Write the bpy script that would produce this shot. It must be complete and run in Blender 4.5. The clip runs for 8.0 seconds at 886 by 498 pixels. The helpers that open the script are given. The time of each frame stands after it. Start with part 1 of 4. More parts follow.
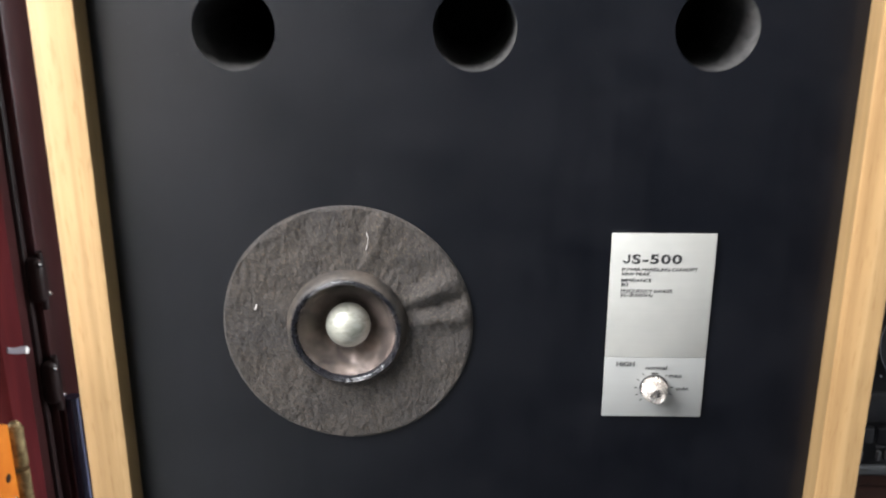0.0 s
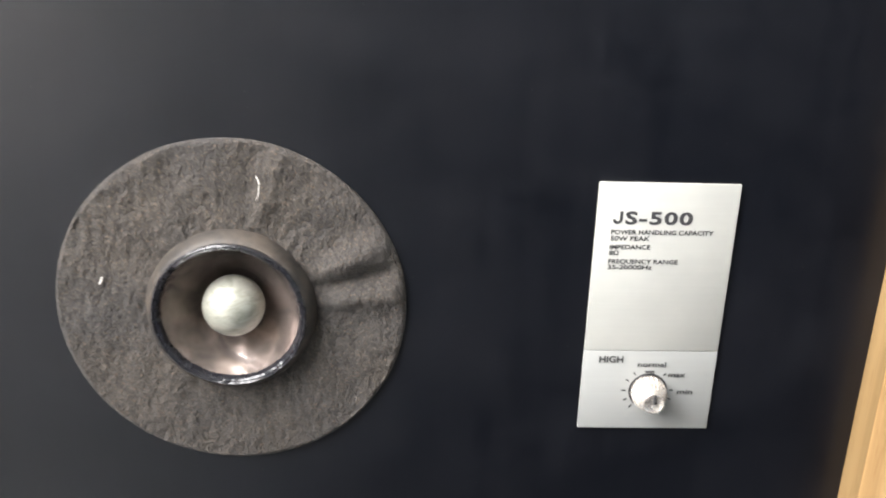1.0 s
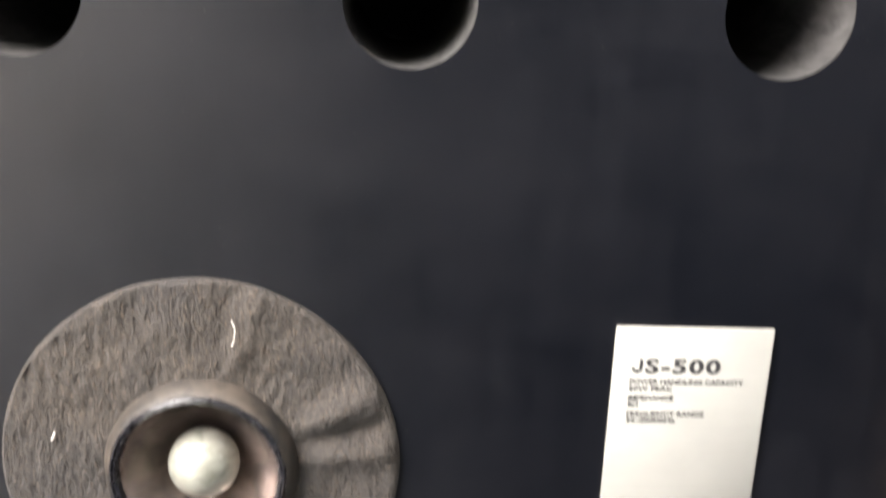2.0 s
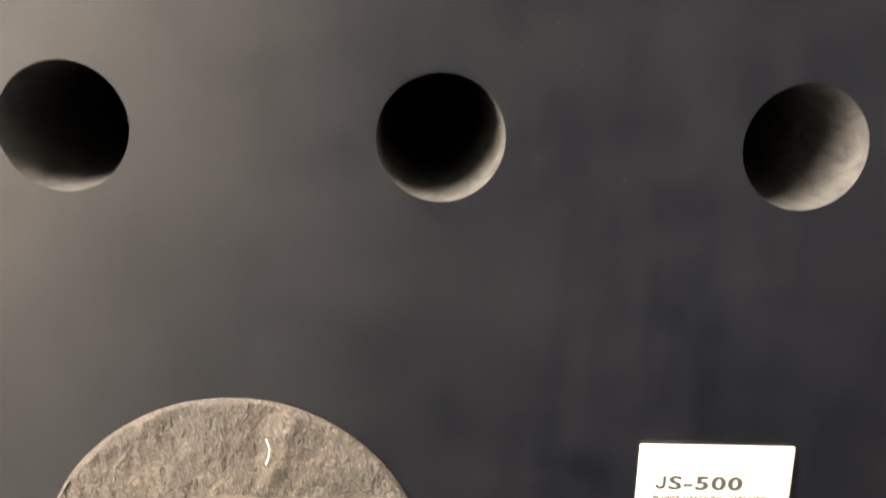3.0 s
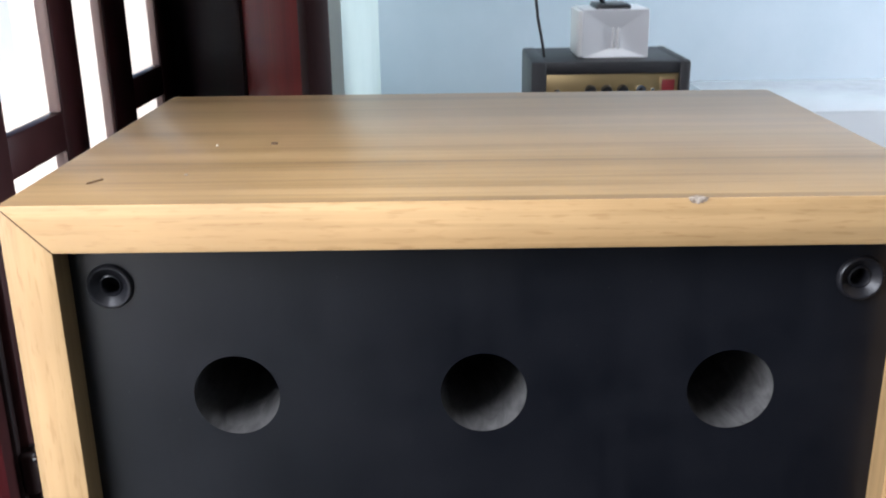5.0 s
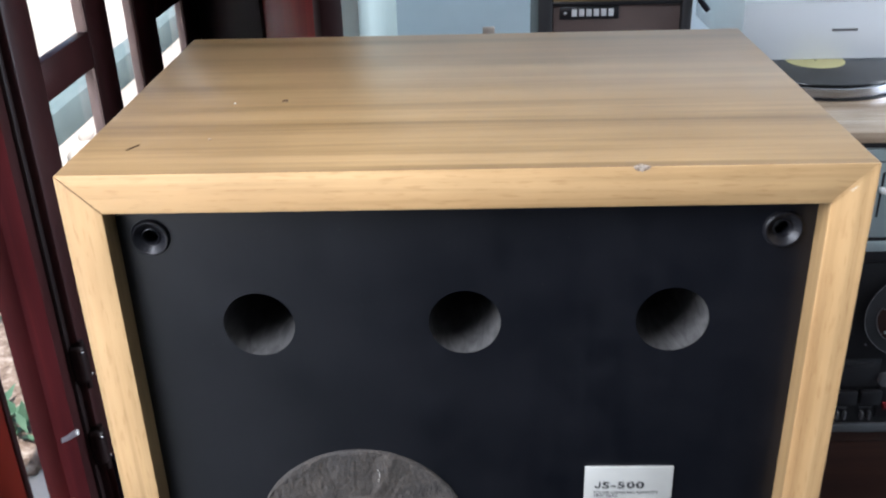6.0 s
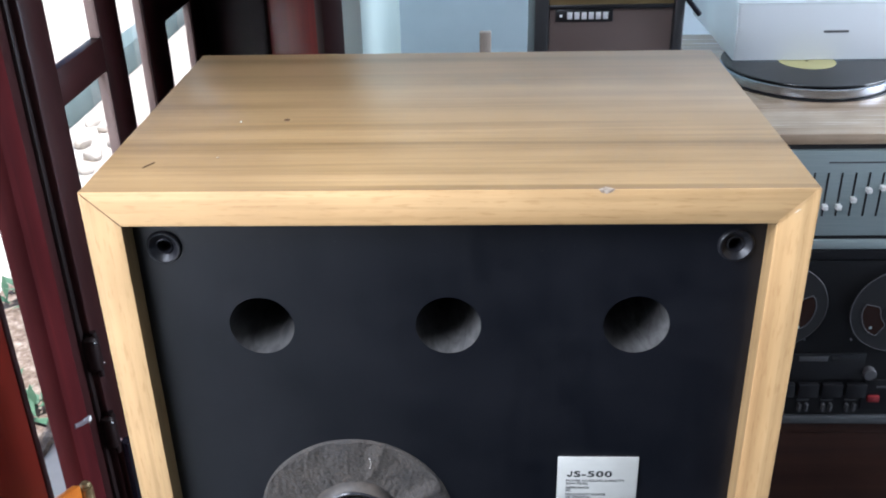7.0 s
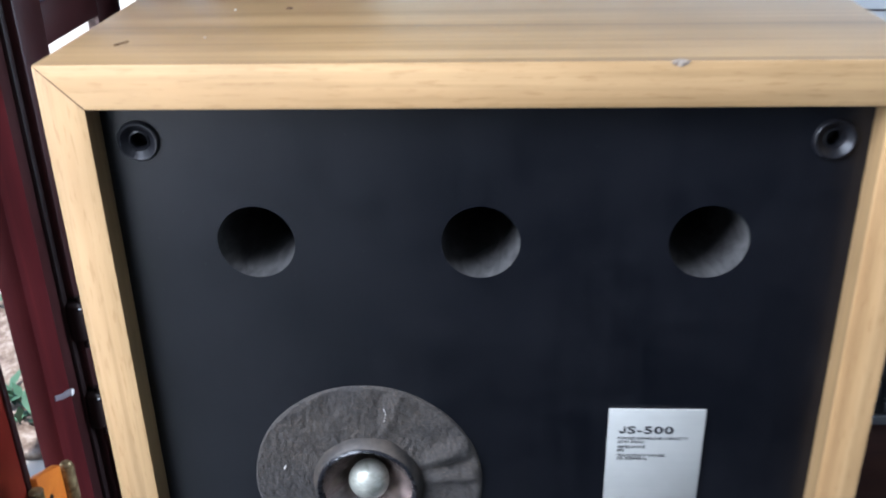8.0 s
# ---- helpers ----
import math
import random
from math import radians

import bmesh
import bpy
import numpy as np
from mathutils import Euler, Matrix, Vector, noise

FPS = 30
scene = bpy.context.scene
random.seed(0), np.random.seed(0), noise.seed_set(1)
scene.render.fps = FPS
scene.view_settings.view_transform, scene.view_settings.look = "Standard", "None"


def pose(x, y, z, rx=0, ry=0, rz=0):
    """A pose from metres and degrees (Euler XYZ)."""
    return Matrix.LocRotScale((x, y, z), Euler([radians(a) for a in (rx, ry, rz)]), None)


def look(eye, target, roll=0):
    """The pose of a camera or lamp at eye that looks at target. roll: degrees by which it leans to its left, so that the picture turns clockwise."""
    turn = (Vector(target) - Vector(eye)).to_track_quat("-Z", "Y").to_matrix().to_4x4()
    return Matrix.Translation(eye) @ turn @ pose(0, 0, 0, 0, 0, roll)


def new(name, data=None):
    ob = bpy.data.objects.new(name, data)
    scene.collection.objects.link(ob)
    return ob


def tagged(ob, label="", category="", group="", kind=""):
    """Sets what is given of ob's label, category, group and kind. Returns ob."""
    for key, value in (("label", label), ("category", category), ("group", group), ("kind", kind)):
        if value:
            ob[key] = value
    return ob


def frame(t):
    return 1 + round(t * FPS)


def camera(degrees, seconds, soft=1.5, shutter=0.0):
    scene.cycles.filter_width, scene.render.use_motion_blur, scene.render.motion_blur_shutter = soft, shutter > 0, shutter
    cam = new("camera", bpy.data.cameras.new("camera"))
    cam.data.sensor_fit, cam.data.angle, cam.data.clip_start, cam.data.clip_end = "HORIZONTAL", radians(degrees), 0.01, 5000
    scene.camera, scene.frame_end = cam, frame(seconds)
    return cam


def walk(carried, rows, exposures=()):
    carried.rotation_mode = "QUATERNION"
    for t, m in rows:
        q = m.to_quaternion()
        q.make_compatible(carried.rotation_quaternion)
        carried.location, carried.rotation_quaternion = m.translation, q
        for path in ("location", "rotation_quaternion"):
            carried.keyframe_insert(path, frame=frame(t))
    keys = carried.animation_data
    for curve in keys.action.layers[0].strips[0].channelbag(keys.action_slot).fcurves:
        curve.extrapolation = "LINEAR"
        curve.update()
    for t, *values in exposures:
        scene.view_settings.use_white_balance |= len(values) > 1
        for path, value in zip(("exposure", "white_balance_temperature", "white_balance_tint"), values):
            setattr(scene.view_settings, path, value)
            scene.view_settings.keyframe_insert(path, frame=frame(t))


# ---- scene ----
cam = camera(49.8, 8.0, soft=2.0, shutter=0.5)

PATH = [
    (0, (-0.004, -0.39, 1.226), (-0.047, 1.503, 0.583), -0.0),
    (0.5, (-0.009, -0.32, 1.21), (0.001, 1.542, 0.48), 0.9),
    (1, (-0.002, -0.278, 1.184), (0.089, 1.589, 0.473), 1.9),
    (1.5, (-0.001, -0.252, 1.178), (0.108, 1.616, 0.471), 2.6),
    (2, (-0.004, -0.24, 1.194), (0.109, 1.675, 0.626), 2.3),
    (2.2, (-0.006, -0.236, 1.2), (0.097, 1.689, 0.67), 2.1),
    (3.3, (-0.009, -0.255, 1.229), (0.059, 1.701, 0.813), 1.8),
    (3.5, (-0.009, -0.272, 1.239), (0.036, 1.676, 0.891), 0.95),
    (4, (-0.007, -0.294, 1.266), (0.022, 1.65, 0.872), 0.5),
    (4.5, (-0.014, -0.33, 1.313), (0.001, 1.611, 0.83), 0.1),
    (4.7, (-0.014, -0.332, 1.335), (-0.016, 1.594, 0.795), -0.4),
    (5.8, (0.001, -0.373, 1.415), (-0.042, 1.436, 0.563), -1.5),
    (6, (0.005, -0.386, 1.423), (-0.06, 1.405, 0.536), -1.7),
    (6.5, (0.011, -0.412, 1.44), (-0.059, 1.359, 0.512), -1.8),
    (7, (0.016, -0.422, 1.455), (-0.057, 1.356, 0.542), -1.3),
    (7.5, (0.012, -0.409, 1.428), (-0.05, 1.346, 0.471), -1.0),
    (8, (0.003, -0.368, 1.369), (-0.09, 1.426, 0.49), -1.2),
]
walk(cam, [(t, look(e, a, r)) for t, e, a, r in PATH], [(0, 1.15, 6750, 12), (0.5, 1.4, 6600, 12), (1.0, 1.57, 7000, 12), (1.5, 1.62, 7100, 13), (2.2, 1.95, 7700, 15), (3.3, 2.75, 9400, 14), (3.5, 2.85, 9400, 14), (4.0, 1.6, 7350, 14), (4.5, 0.85, 6400, 13), (5.8, 0.72, 6100, 13), (7.0, 0.88, 5850, 12), (8.0, 0.8, 5600, 12)])

# ---- world and light ----
world = bpy.data.worlds.new("sky")
scene.world = world
world.use_nodes = True
wn = world.node_tree
sky = wn.nodes.new("ShaderNodeTexSky")
sky.sky_type = "NISHITA"
sky.sun_disc = False
sky.sun_elevation = radians(78)
sky.sun_rotation = radians(78)
wn.links.new(sky.outputs[0], wn.nodes["Background"].inputs[0])
wn.nodes["Background"].inputs[1].default_value = 0.12


def lamp(name, kind, m, energy, color=(1, 1, 1), sx=1.0, sy=1.0):
    data = bpy.data.lights.new(name, kind)
    data.energy, data.color = energy, color
    if kind == "AREA":
        data.shape, data.size, data.size_y = "RECTANGLE", sx, sy
    ob = new(name, data)
    ob.matrix_world = m
    return ob


sun = lamp("sun", "SUN", look((1.5, -0.6, 8.0), (0, 0, 0)), 5.0, (1.0, 0.96, 0.9))
sun.data.angle = radians(0.5)
# daylight through the opening beside the camera, and through the window of the far side wall
lamp("doorway_daylight", "AREA", look((-0.44, -0.38, 1.74), (2.0, -0.45, 0.9)), 18.5, (0.92, 0.95, 1.0), 0.52, 0.88)
lamp("window_daylight", "AREA", look((3.02, 0.9, 1.5), (0.0, 1.2, 1.2)), 60, (0.92, 0.96, 1.0), 1.5, 1.3)


# ---- materials ----
def rgb(c):
    return (c[0], c[1], c[2], 1.0)


class Mat:
    """A node material with short ways to add the usual nodes."""

    def __init__(self, name, base=(0.5, 0.5, 0.5), rough=0.5, metal=0.0, spec=0.5):
        self.m = bpy.data.materials.new(name)
        self.m.use_nodes = True
        self.t = self.m.node_tree
        self.p = self.t.nodes["Principled BSDF"]
        self.put("Base Color", rgb(base))
        self.put("Roughness", rough)
        self.put("Metallic", metal)
        self.put("Specular IOR Level", spec)

    def put(self, key, value):
        self.p.inputs[key].default_value = value

    def link(self, a, b):
        self.t.links.new(a, b)

    def coords(self, scale=(1, 1, 1), kind="Object"):
        tc = self.t.nodes.new("ShaderNodeTexCoord")
        mp = self.t.nodes.new("ShaderNodeMapping")
        mp.inputs["Scale"].default_value = scale
        self.link(tc.outputs[kind], mp.inputs["Vector"])
        return mp.outputs[0]

    def noise(self, vec, scale, detail=4.0, rough=0.55, distort=0.0):
        n = self.t.nodes.new("ShaderNodeTexNoise")
        n.inputs["Scale"].default_value = scale
        n.inputs["Detail"].default_value = detail
        n.inputs["Roughness"].default_value = rough
        n.inputs["Distortion"].default_value = distort
        self.link(vec, n.inputs["Vector"])
        return n.outputs["Fac"]

    def ramp(self, fac, *stops):
        r = self.t.nodes.new("ShaderNodeValToRGB")
        e = r.color_ramp.elements
        while len(e) < len(stops):
            e.new(0.5)
        for el, (pos, col) in zip(e, stops):
            el.position = pos
            el.color = rgb(col) if len(col) == 3 else col
        self.link(fac, r.inputs["Fac"])
        return r.outputs["Color"]

    def mix(self, fac, a, b, kind="MIX"):
        x = self.t.nodes.new("ShaderNodeMix")
        x.data_type, x.blend_type = "RGBA", kind
        for sock, v in ((x.inputs[0], fac), (x.inputs[6], a), (x.inputs[7], b)):
            if isinstance(v, (int, float)):
                sock.default_value = v
            elif isinstance(v, tuple):
                sock.default_value = rgb(v)
            else:
                self.link(v, sock)
        return x.outputs[2]

    def math(self, op, a, b=0.0):
        x = self.t.nodes.new("ShaderNodeMath")
        x.operation = op
        for sock, v in ((x.inputs[0], a), (x.inputs[1], b)):
            if isinstance(v, (int, float)):
                sock.default_value = v
            else:
                self.link(v, sock)
        return x.outputs[0]

    def color(self, out):
        self.link(out, self.p.inputs["Base Color"])
        return self

    def roughness(self, fac, lo, hi):
        r = self.t.nodes.new("ShaderNodeMapRange")
        r.inputs["To Min"].default_value, r.inputs["To Max"].default_value = lo, hi
        self.link(fac, r.inputs["Value"])
        self.link(r.outputs[0], self.p.inputs["Roughness"])
        return self

    def bump(self, fac, strength=0.3, dist=0.001):
        b = self.t.nodes.new("ShaderNodeBump")
        b.inputs["Strength"].default_value, b.inputs["Distance"].default_value = strength, dist
        self.link(fac, b.inputs["Height"])
        self.link(b.outputs[0], self.p.inputs["Normal"])
        return self


def wood(name, axis, light, mid, dark, rough=0.35, coarse=26.0, band=0.55, fleck=0.5, spec=0.5, run=0.045, pore=0.65, relief=1.0):
    """Wood with its grain along an axis (0 x, 1 y, 2 z)."""
    w = Mat(name, mid, rough, 0, spec)
    s = [1.0, 1.0, 1.0]
    s[axis] = run
    big = w.noise(w.coords(tuple(s)), coarse, 3, 0.5, 0.5)
    s[axis] = 0.02
    fine = w.noise(w.coords(tuple(s)), 220, 3, 0.6)
    s[axis] = 0.13
    spot = w.noise(w.coords(tuple(s)), 620, 2, 0.5)
    cloud = w.noise(w.coords(), 9, 2)
    base = w.ramp(big, (0.30, dark), (0.46, mid), (band, light), (0.78, mid))
    pores = w.ramp(fine, (0.35, (0.72, 0.70, 0.66)), (0.55, (1, 1, 1)))
    base = w.mix(pore, base, pores, "MULTIPLY")
    spots = w.ramp(spot, (0.32, (0.62, 0.52, 0.42)), (0.44, (1, 1, 1)))
    base = w.mix(fleck, base, spots, "MULTIPLY")
    tone = w.ramp(cloud, (0.3, (0.80, 0.78, 0.75)), (0.7, (1.06, 1.05, 1.03)))
    base = w.mix(1.0, base, tone, "MULTIPLY")
    w.color(base).roughness(fine, rough - 0.06 * relief, rough + 0.12 * relief).bump(fine, 0.12 * relief, 0.0003)
    return w.m


HONEY = ((0.515, 0.338, 0.164), (0.47, 0.298, 0.138), (0.36, 0.214, 0.094))
VENEER = ((0.315, 0.210, 0.102), (0.262, 0.172, 0.081), (0.158, 0.100, 0.046))
edge_x = wood("honey_edging_x", 0, *HONEY, rough=0.42, coarse=48, fleck=0.36, run=0.045)
edge_z = wood("honey_edging_z", 2, *HONEY, rough=0.42, coarse=48, fleck=0.36, run=0.045)
top_veneer = wood("walnut_veneer_x", 0, *VENEER, rough=0.28, coarse=28, band=0.60, fleck=0.15, run=0.022, pore=0.75, relief=0.2)
side_veneer = wood("walnut_veneer_z", 2, *VENEER, rough=0.30, coarse=34, band=0.6, fleck=0.25)
plinth_wood = wood("plinth_wood", 0, (0.50, 0.40, 0.30), (0.43, 0.33, 0.24), (0.33, 0.24, 0.17), rough=0.22, coarse=18, fleck=0.2)


def lacquer(name, a, b, rough, axis=2, spec=0.5):
    w = Mat(name, a, rough, 0, spec)
    s = [1.0, 1.0, 1.0]
    s[axis] = 0.05
    n = w.noise(w.coords(tuple(s)), 40, 4, 0.6, 0.4)
    c = w.noise(w.coords(), 6, 3)
    base = w.ramp(n, (0.3, b), (0.65, a))
    base = w.mix(1.0, base, w.ramp(c, (0.3, (0.7, 0.68, 0.68)), (0.7, (1.05, 1.05, 1.05))), "MULTIPLY")
    w.color(base).roughness(c, rough - 0.07, rough + 0.12).bump(n, 0.08, 0.0004)
    return w.m


dark_red_wood = lacquer("dark_red_wood", (0.046, 0.013, 0.013), (0.024, 0.009, 0.009), 0.34, 2, 0.5)
dark_red_rail = lacquer("dark_red_rail", (0.046, 0.013, 0.013), (0.024, 0.009, 0.009), 0.34, 1, 0.5)
red_wood = lacquer("red_wood", (0.30, 0.035, 0.020), (0.21, 0.024, 0.015), 0.32)
brown_wood = lacquer("brown_cabinet_wood", (0.055, 0.022, 0.013), (0.03, 0.012, 0.008), 0.35, 0)

# black painted baffle: satin, dusty, faint vertical streaks
w = Mat("black_baffle_paint", (0.004, 0.004, 0.005), 0.42, 0, 0.5)
st = w.noise(w.coords((1, 1, 0.08)), 150, 4, 0.65)
wipe = w.noise(w.coords((0.25, 1, 1)), 90, 4, 0.65, 0.6)
cl = w.noise(w.coords(), 22, 6, 0.68)
fine = w.noise(w.coords(), 900, 2, 0.6)
dust = w.ramp(w.noise(w.coords(), 620, 1, 0.4), (0.80, (0, 0, 0)), (0.84, (1, 1, 1)))
haze = w.ramp(w.mix(0.3, cl, st), (0.36, (0.0012, 0.0017, 0.0034)), (0.64, (0.0048, 0.0052, 0.0074)))
w.color(w.mix(w.math("MULTIPLY", dust, 0.10), haze, (0.22, 0.2, 0.18)))
w.roughness(w.mix(0.5, w.mix(0.6, st, wipe), cl), 0.20, 0.47).bump(fine, 0.10, 0.0002)
baffle_paint = w.m

# felt ring round the tweeter: fibrous and crumpled like old leather
w = Mat("grey_brown_felt", (0.07, 0.064, 0.058), 0.72, 0, 0.3)
f1 = w.noise(w.coords((1, 1, 0.75)), 1300, 3, 0.6)
f2 = w.noise(w.coords((1, 1, 0.6)), 560, 4, 0.6, 0.6)
f3 = w.noise(w.coords(), 45, 3, 0.5)
f4 = w.noise(w.coords((1, 1, 0.8)), 170, 3, 0.55, 1.6)
c1 = w.ramp(f1, (0.28, (0.027, 0.025, 0.023)), (0.52, (0.047, 0.041, 0.036)), (0.76, (0.094, 0.079, 0.064)))
c1 = w.mix(1.0, c1, w.ramp(f3, (0.3, (0.84, 0.86, 0.9)), (0.7, (1.12, 1.07, 1.0))), "MULTIPLY")
c1 = w.mix(1.0, c1, w.ramp(f2, (0.32, (0.72, 0.72, 0.72)), (0.6, (1.08, 1.08, 1.08))), "MULTIPLY")
# sparkle of the fibres, painted into the base colour as warm specks
glint = w.ramp(w.noise(w.coords((1, 1, 0.8)), 1700, 1, 0.4), (0.66, (0, 0, 0)), (0.72, (1, 1, 1)))
c1 = w.mix(w.math("MULTIPLY", glint, 0.5), c1, (0.20, 0.135, 0.085))
w.color(c1).roughness(f2, 0.5, 0.82).bump(w.mix(0.20, w.mix(0.55, f1, f2), f4), 0.9, 0.0028)
w.put("Sheen Weight", 0.10)
felt = w.m

w = Mat("port_tube_board", (0.085, 0.085, 0.088), 0.75, 0, 0.3)
n = w.noise(w.coords((1, 0.35, 1)), 150, 5, 0.65, 1.0)
w.color(w.ramp(n, (0.35, (0.028, 0.027, 0.027)), (0.65, (0.064, 0.062, 0.060)))).bump(n, 0.5, 0.0008)
tube_board = w.m

w = Mat("brushed_silver_plate", (0.62, 0.62, 0.58), 0.45, 0.2)
n = w.noise(w.coords((0.03, 1, 1)), 900, 3, 0.6)
c = w.noise(w.coords(), 60, 3)
w.color(w.mix(1.0, w.ramp(n, (0.3, (0.415, 0.415, 0.388)), (0.7, (0.430, 0.430, 0.402))), w.ramp(c, (0.3, (0.95, 0.95, 0.94)), (0.7, (1.03, 1.03, 1.02))), "MULTIPLY"))
w.roughness(n, 0.53, 0.56)
silver_plate = w.m
w = Mat("satin_grey_plate", (0.50, 0.51, 0.49), 0.5, 0.2)
n = w.noise(w.coords((0.03, 1, 1)), 900, 3, 0.6)
w.color(w.ramp(n, (0.3, (0.325, 0.33, 0.315)), (0.7, (0.34, 0.345, 0.33)))).roughness(n, 0.45, 0.55)
grey_plate = w.m
black_ink = Mat("black_ink", (0.03, 0.03, 0.032), 0.6).m

w = Mat("pearl_knob", (0.72, 0.66, 0.60), 0.24, 0.75)
n = w.noise(w.coords(), 400, 2)
w.roughness(n, 0.18, 0.34)
knob_metal = w.m

w = Mat("pale_dome", (0.60, 0.62, 0.56), 0.34, 0.45)
n = w.noise(w.coords((1, 1, 2.5)), 130, 4, 0.6, 1.2)
w.color(w.ramp(n, (0.3, (0.25, 0.26, 0.21)), (0.5, (0.38, 0.38, 0.325)), (0.75, (0.48, 0.465, 0.40)))).roughness(n, 0.3, 0.44).bump(n, 0.15, 0.0006)
dome_mat = w.m

w = Mat("glossy_cone", (0.36, 0.29, 0.25), 0.25, 0.8, 0.6)
n = w.noise(w.coords(), 70, 3, 0.5, 1.4)
v = w.noise(w.coords((1, 1, 1)), 240, 4, 0.6, 2.0)
c = w.ramp(n, (0.35, (0.20, 0.170, 0.158)), (0.65, (0.42, 0.345, 0.31)))
c = w.mix(1.0, c, w.ramp(v, (0.47, (1, 1, 1)), (0.5, (0.80, 0.76, 0.74)), (0.53, (1, 1, 1))), "MULTIPLY")
w.color(c).roughness(n, 0.16, 0.30).bump(n, 0.25, 0.0018)
cone_mat = w.m

w = Mat("dusty_rubber", (0.05, 0.047, 0.045), 0.62)
n = w.noise(w.coords(), 75, 5, 0.65)
w.color(w.ramp(n, (0.38, (0.014, 0.013, 0.012)), (0.62, (0.070, 0.056, 0.044)))).roughness(n, 0.5, 0.75).bump(n, 0.3, 0.0006)
rubber = w.m
w = Mat("glossy_black_rim", (0.012, 0.012, 0.015), 0.22)
n = w.noise(w.coords(), 260, 3)
w.roughness(n, 0.14, 0.42).bump(n, 0.5, 0.0008)
rim_black = w.m
w = Mat("black_plastic", (0.014, 0.014, 0.016), 0.34)
w.roughness(w.noise(w.coords(), 90, 3), 0.26, 0.46)
black_plastic = w.m
w = Mat("glossy_socket_plastic", (0.008, 0.008, 0.010), 0.2, 0, 0.32)
n = w.noise(w.coords(), 300, 3)
w.roughness(n, 0.24, 0.46).bump(n, 0.3, 0.0006)
socket_plastic = w.m
w = Mat("white_fluff", (0.75, 0.72, 0.66), 0.9)
w.color(w.ramp(w.noise(w.coords(), 600, 2), (0.3, (0.55, 0.52, 0.46)), (0.7, (0.82, 0.8, 0.75))))
fluff = w.m
w = Mat("torn_chipboard", (0.62, 0.56, 0.47), 0.9)
n = w.noise(w.coords(), 700, 3)
w.color(w.ramp(n, (0.38, (0.17, 0.12, 0.08)), (0.68, (0.44, 0.38, 0.31)))).bump(n, 0.8, 0.001)
chipboard = w.m
glue_line = Mat("dark_joint", (0.10, 0.055, 0.025), 0.8).m

w = Mat("pale_blue_plaster", (0.56, 0.66, 0.74), 0.75)
n = w.noise(w.coords(), 5, 5, 0.6)
g = w.noise(w.coords(), 220, 3)
w.color(w.ramp(n, (0.3, (0.53, 0.63, 0.70)), (0.7, (0.60, 0.69, 0.76)))).bump(g, 0.15, 0.001)
blue_plaster = w.m
w = Mat("pale_outer_plaster", (0.78, 0.83, 0.85), 0.85)
w.color(w.ramp(w.noise(w.coords(), 3, 5, 0.6), (0.3, (0.74, 0.80, 0.82)), (0.7, (0.83, 0.86, 0.87))))
sunlit_plaster = w.m
w = Mat("pale_green_plaster", (0.50, 0.60, 0.57), 0.75)
n = w.noise(w.coords(), 5, 5, 0.6)
w.color(w.ramp(n, (0.3, (0.47, 0.57, 0.54)), (0.7, (0.54, 0.63, 0.60)))).bump(w.noise(w.coords(), 220, 3), 0.15, 0.001)
green_plaster = w.m
# pale teal wall in shade: the shade is put into a darker colour
w = Mat("shaded_teal_plaster", (0.2, 0.27, 0.27), 0.8)
w.color(w.ramp(w.noise(w.coords(), 4, 6, 0.65), (0.3, (0.13, 0.185, 0.185)), (0.7, (0.21, 0.275, 0.27))))
shaded_teal_plaster = w.m
w = Mat("bed_soil", (0.3, 0.2, 0.15), 0.95)
n = w.noise(w.coords(), 26, 6, 0.7)
w.color(w.ramp(n, (0.35, (0.10, 0.065, 0.045)), (0.5, (0.22, 0.16, 0.12)), (0.65, (0.40, 0.33, 0.27)))).bump(n, 0.8, 0.02)
bed_soil = w.m
w = Mat("dim_blue_plaster", (0.10, 0.12, 0.15), 0.75)
n = w.noise(w.coords(), 5, 5, 0.6)
w.color(w.ramp(n, (0.3, (0.080, 0.093, 0.118)), (0.7, (0.115, 0.130, 0.158)))).bump(w.noise(w.coords(), 220, 3), 0.15, 0.001)
dim_blue_plaster = w.m
w = Mat("white_plaster", (0.78, 0.77, 0.74), 0.8)
w.color(w.ramp(w.noise(w.coords(), 4, 5), (0.3, (0.74, 0.73, 0.70)), (0.7, (0.81, 0.80, 0.78))))
white_plaster = w.m
w = Mat("grey_floor_tile", (0.11, 0.12, 0.14), 0.4)
w.color(w.ramp(w.noise(w.coords(), 8, 5), (0.3, (0.018, 0.020, 0.025)), (0.7, (0.032, 0.034, 0.040))))
floor_mat = w.m
w = Mat("pale_concrete", (0.55, 0.52, 0.47), 0.9)
w.color(w.ramp(w.noise(w.coords(), 2.2, 6, 0.7), (0.3, (0.50, 0.44, 0.37)), (0.7, (0.68, 0.62, 0.55))))
concrete = w.m
w = Mat("leaf_green", (0.06, 0.13, 0.07), 0.5)
w.color(w.ramp(w.noise(w.coords(), 14, 3), (0.3, (0.035, 0.09, 0.05)), (0.7, (0.10, 0.19, 0.11))))
leaf_green = w.m

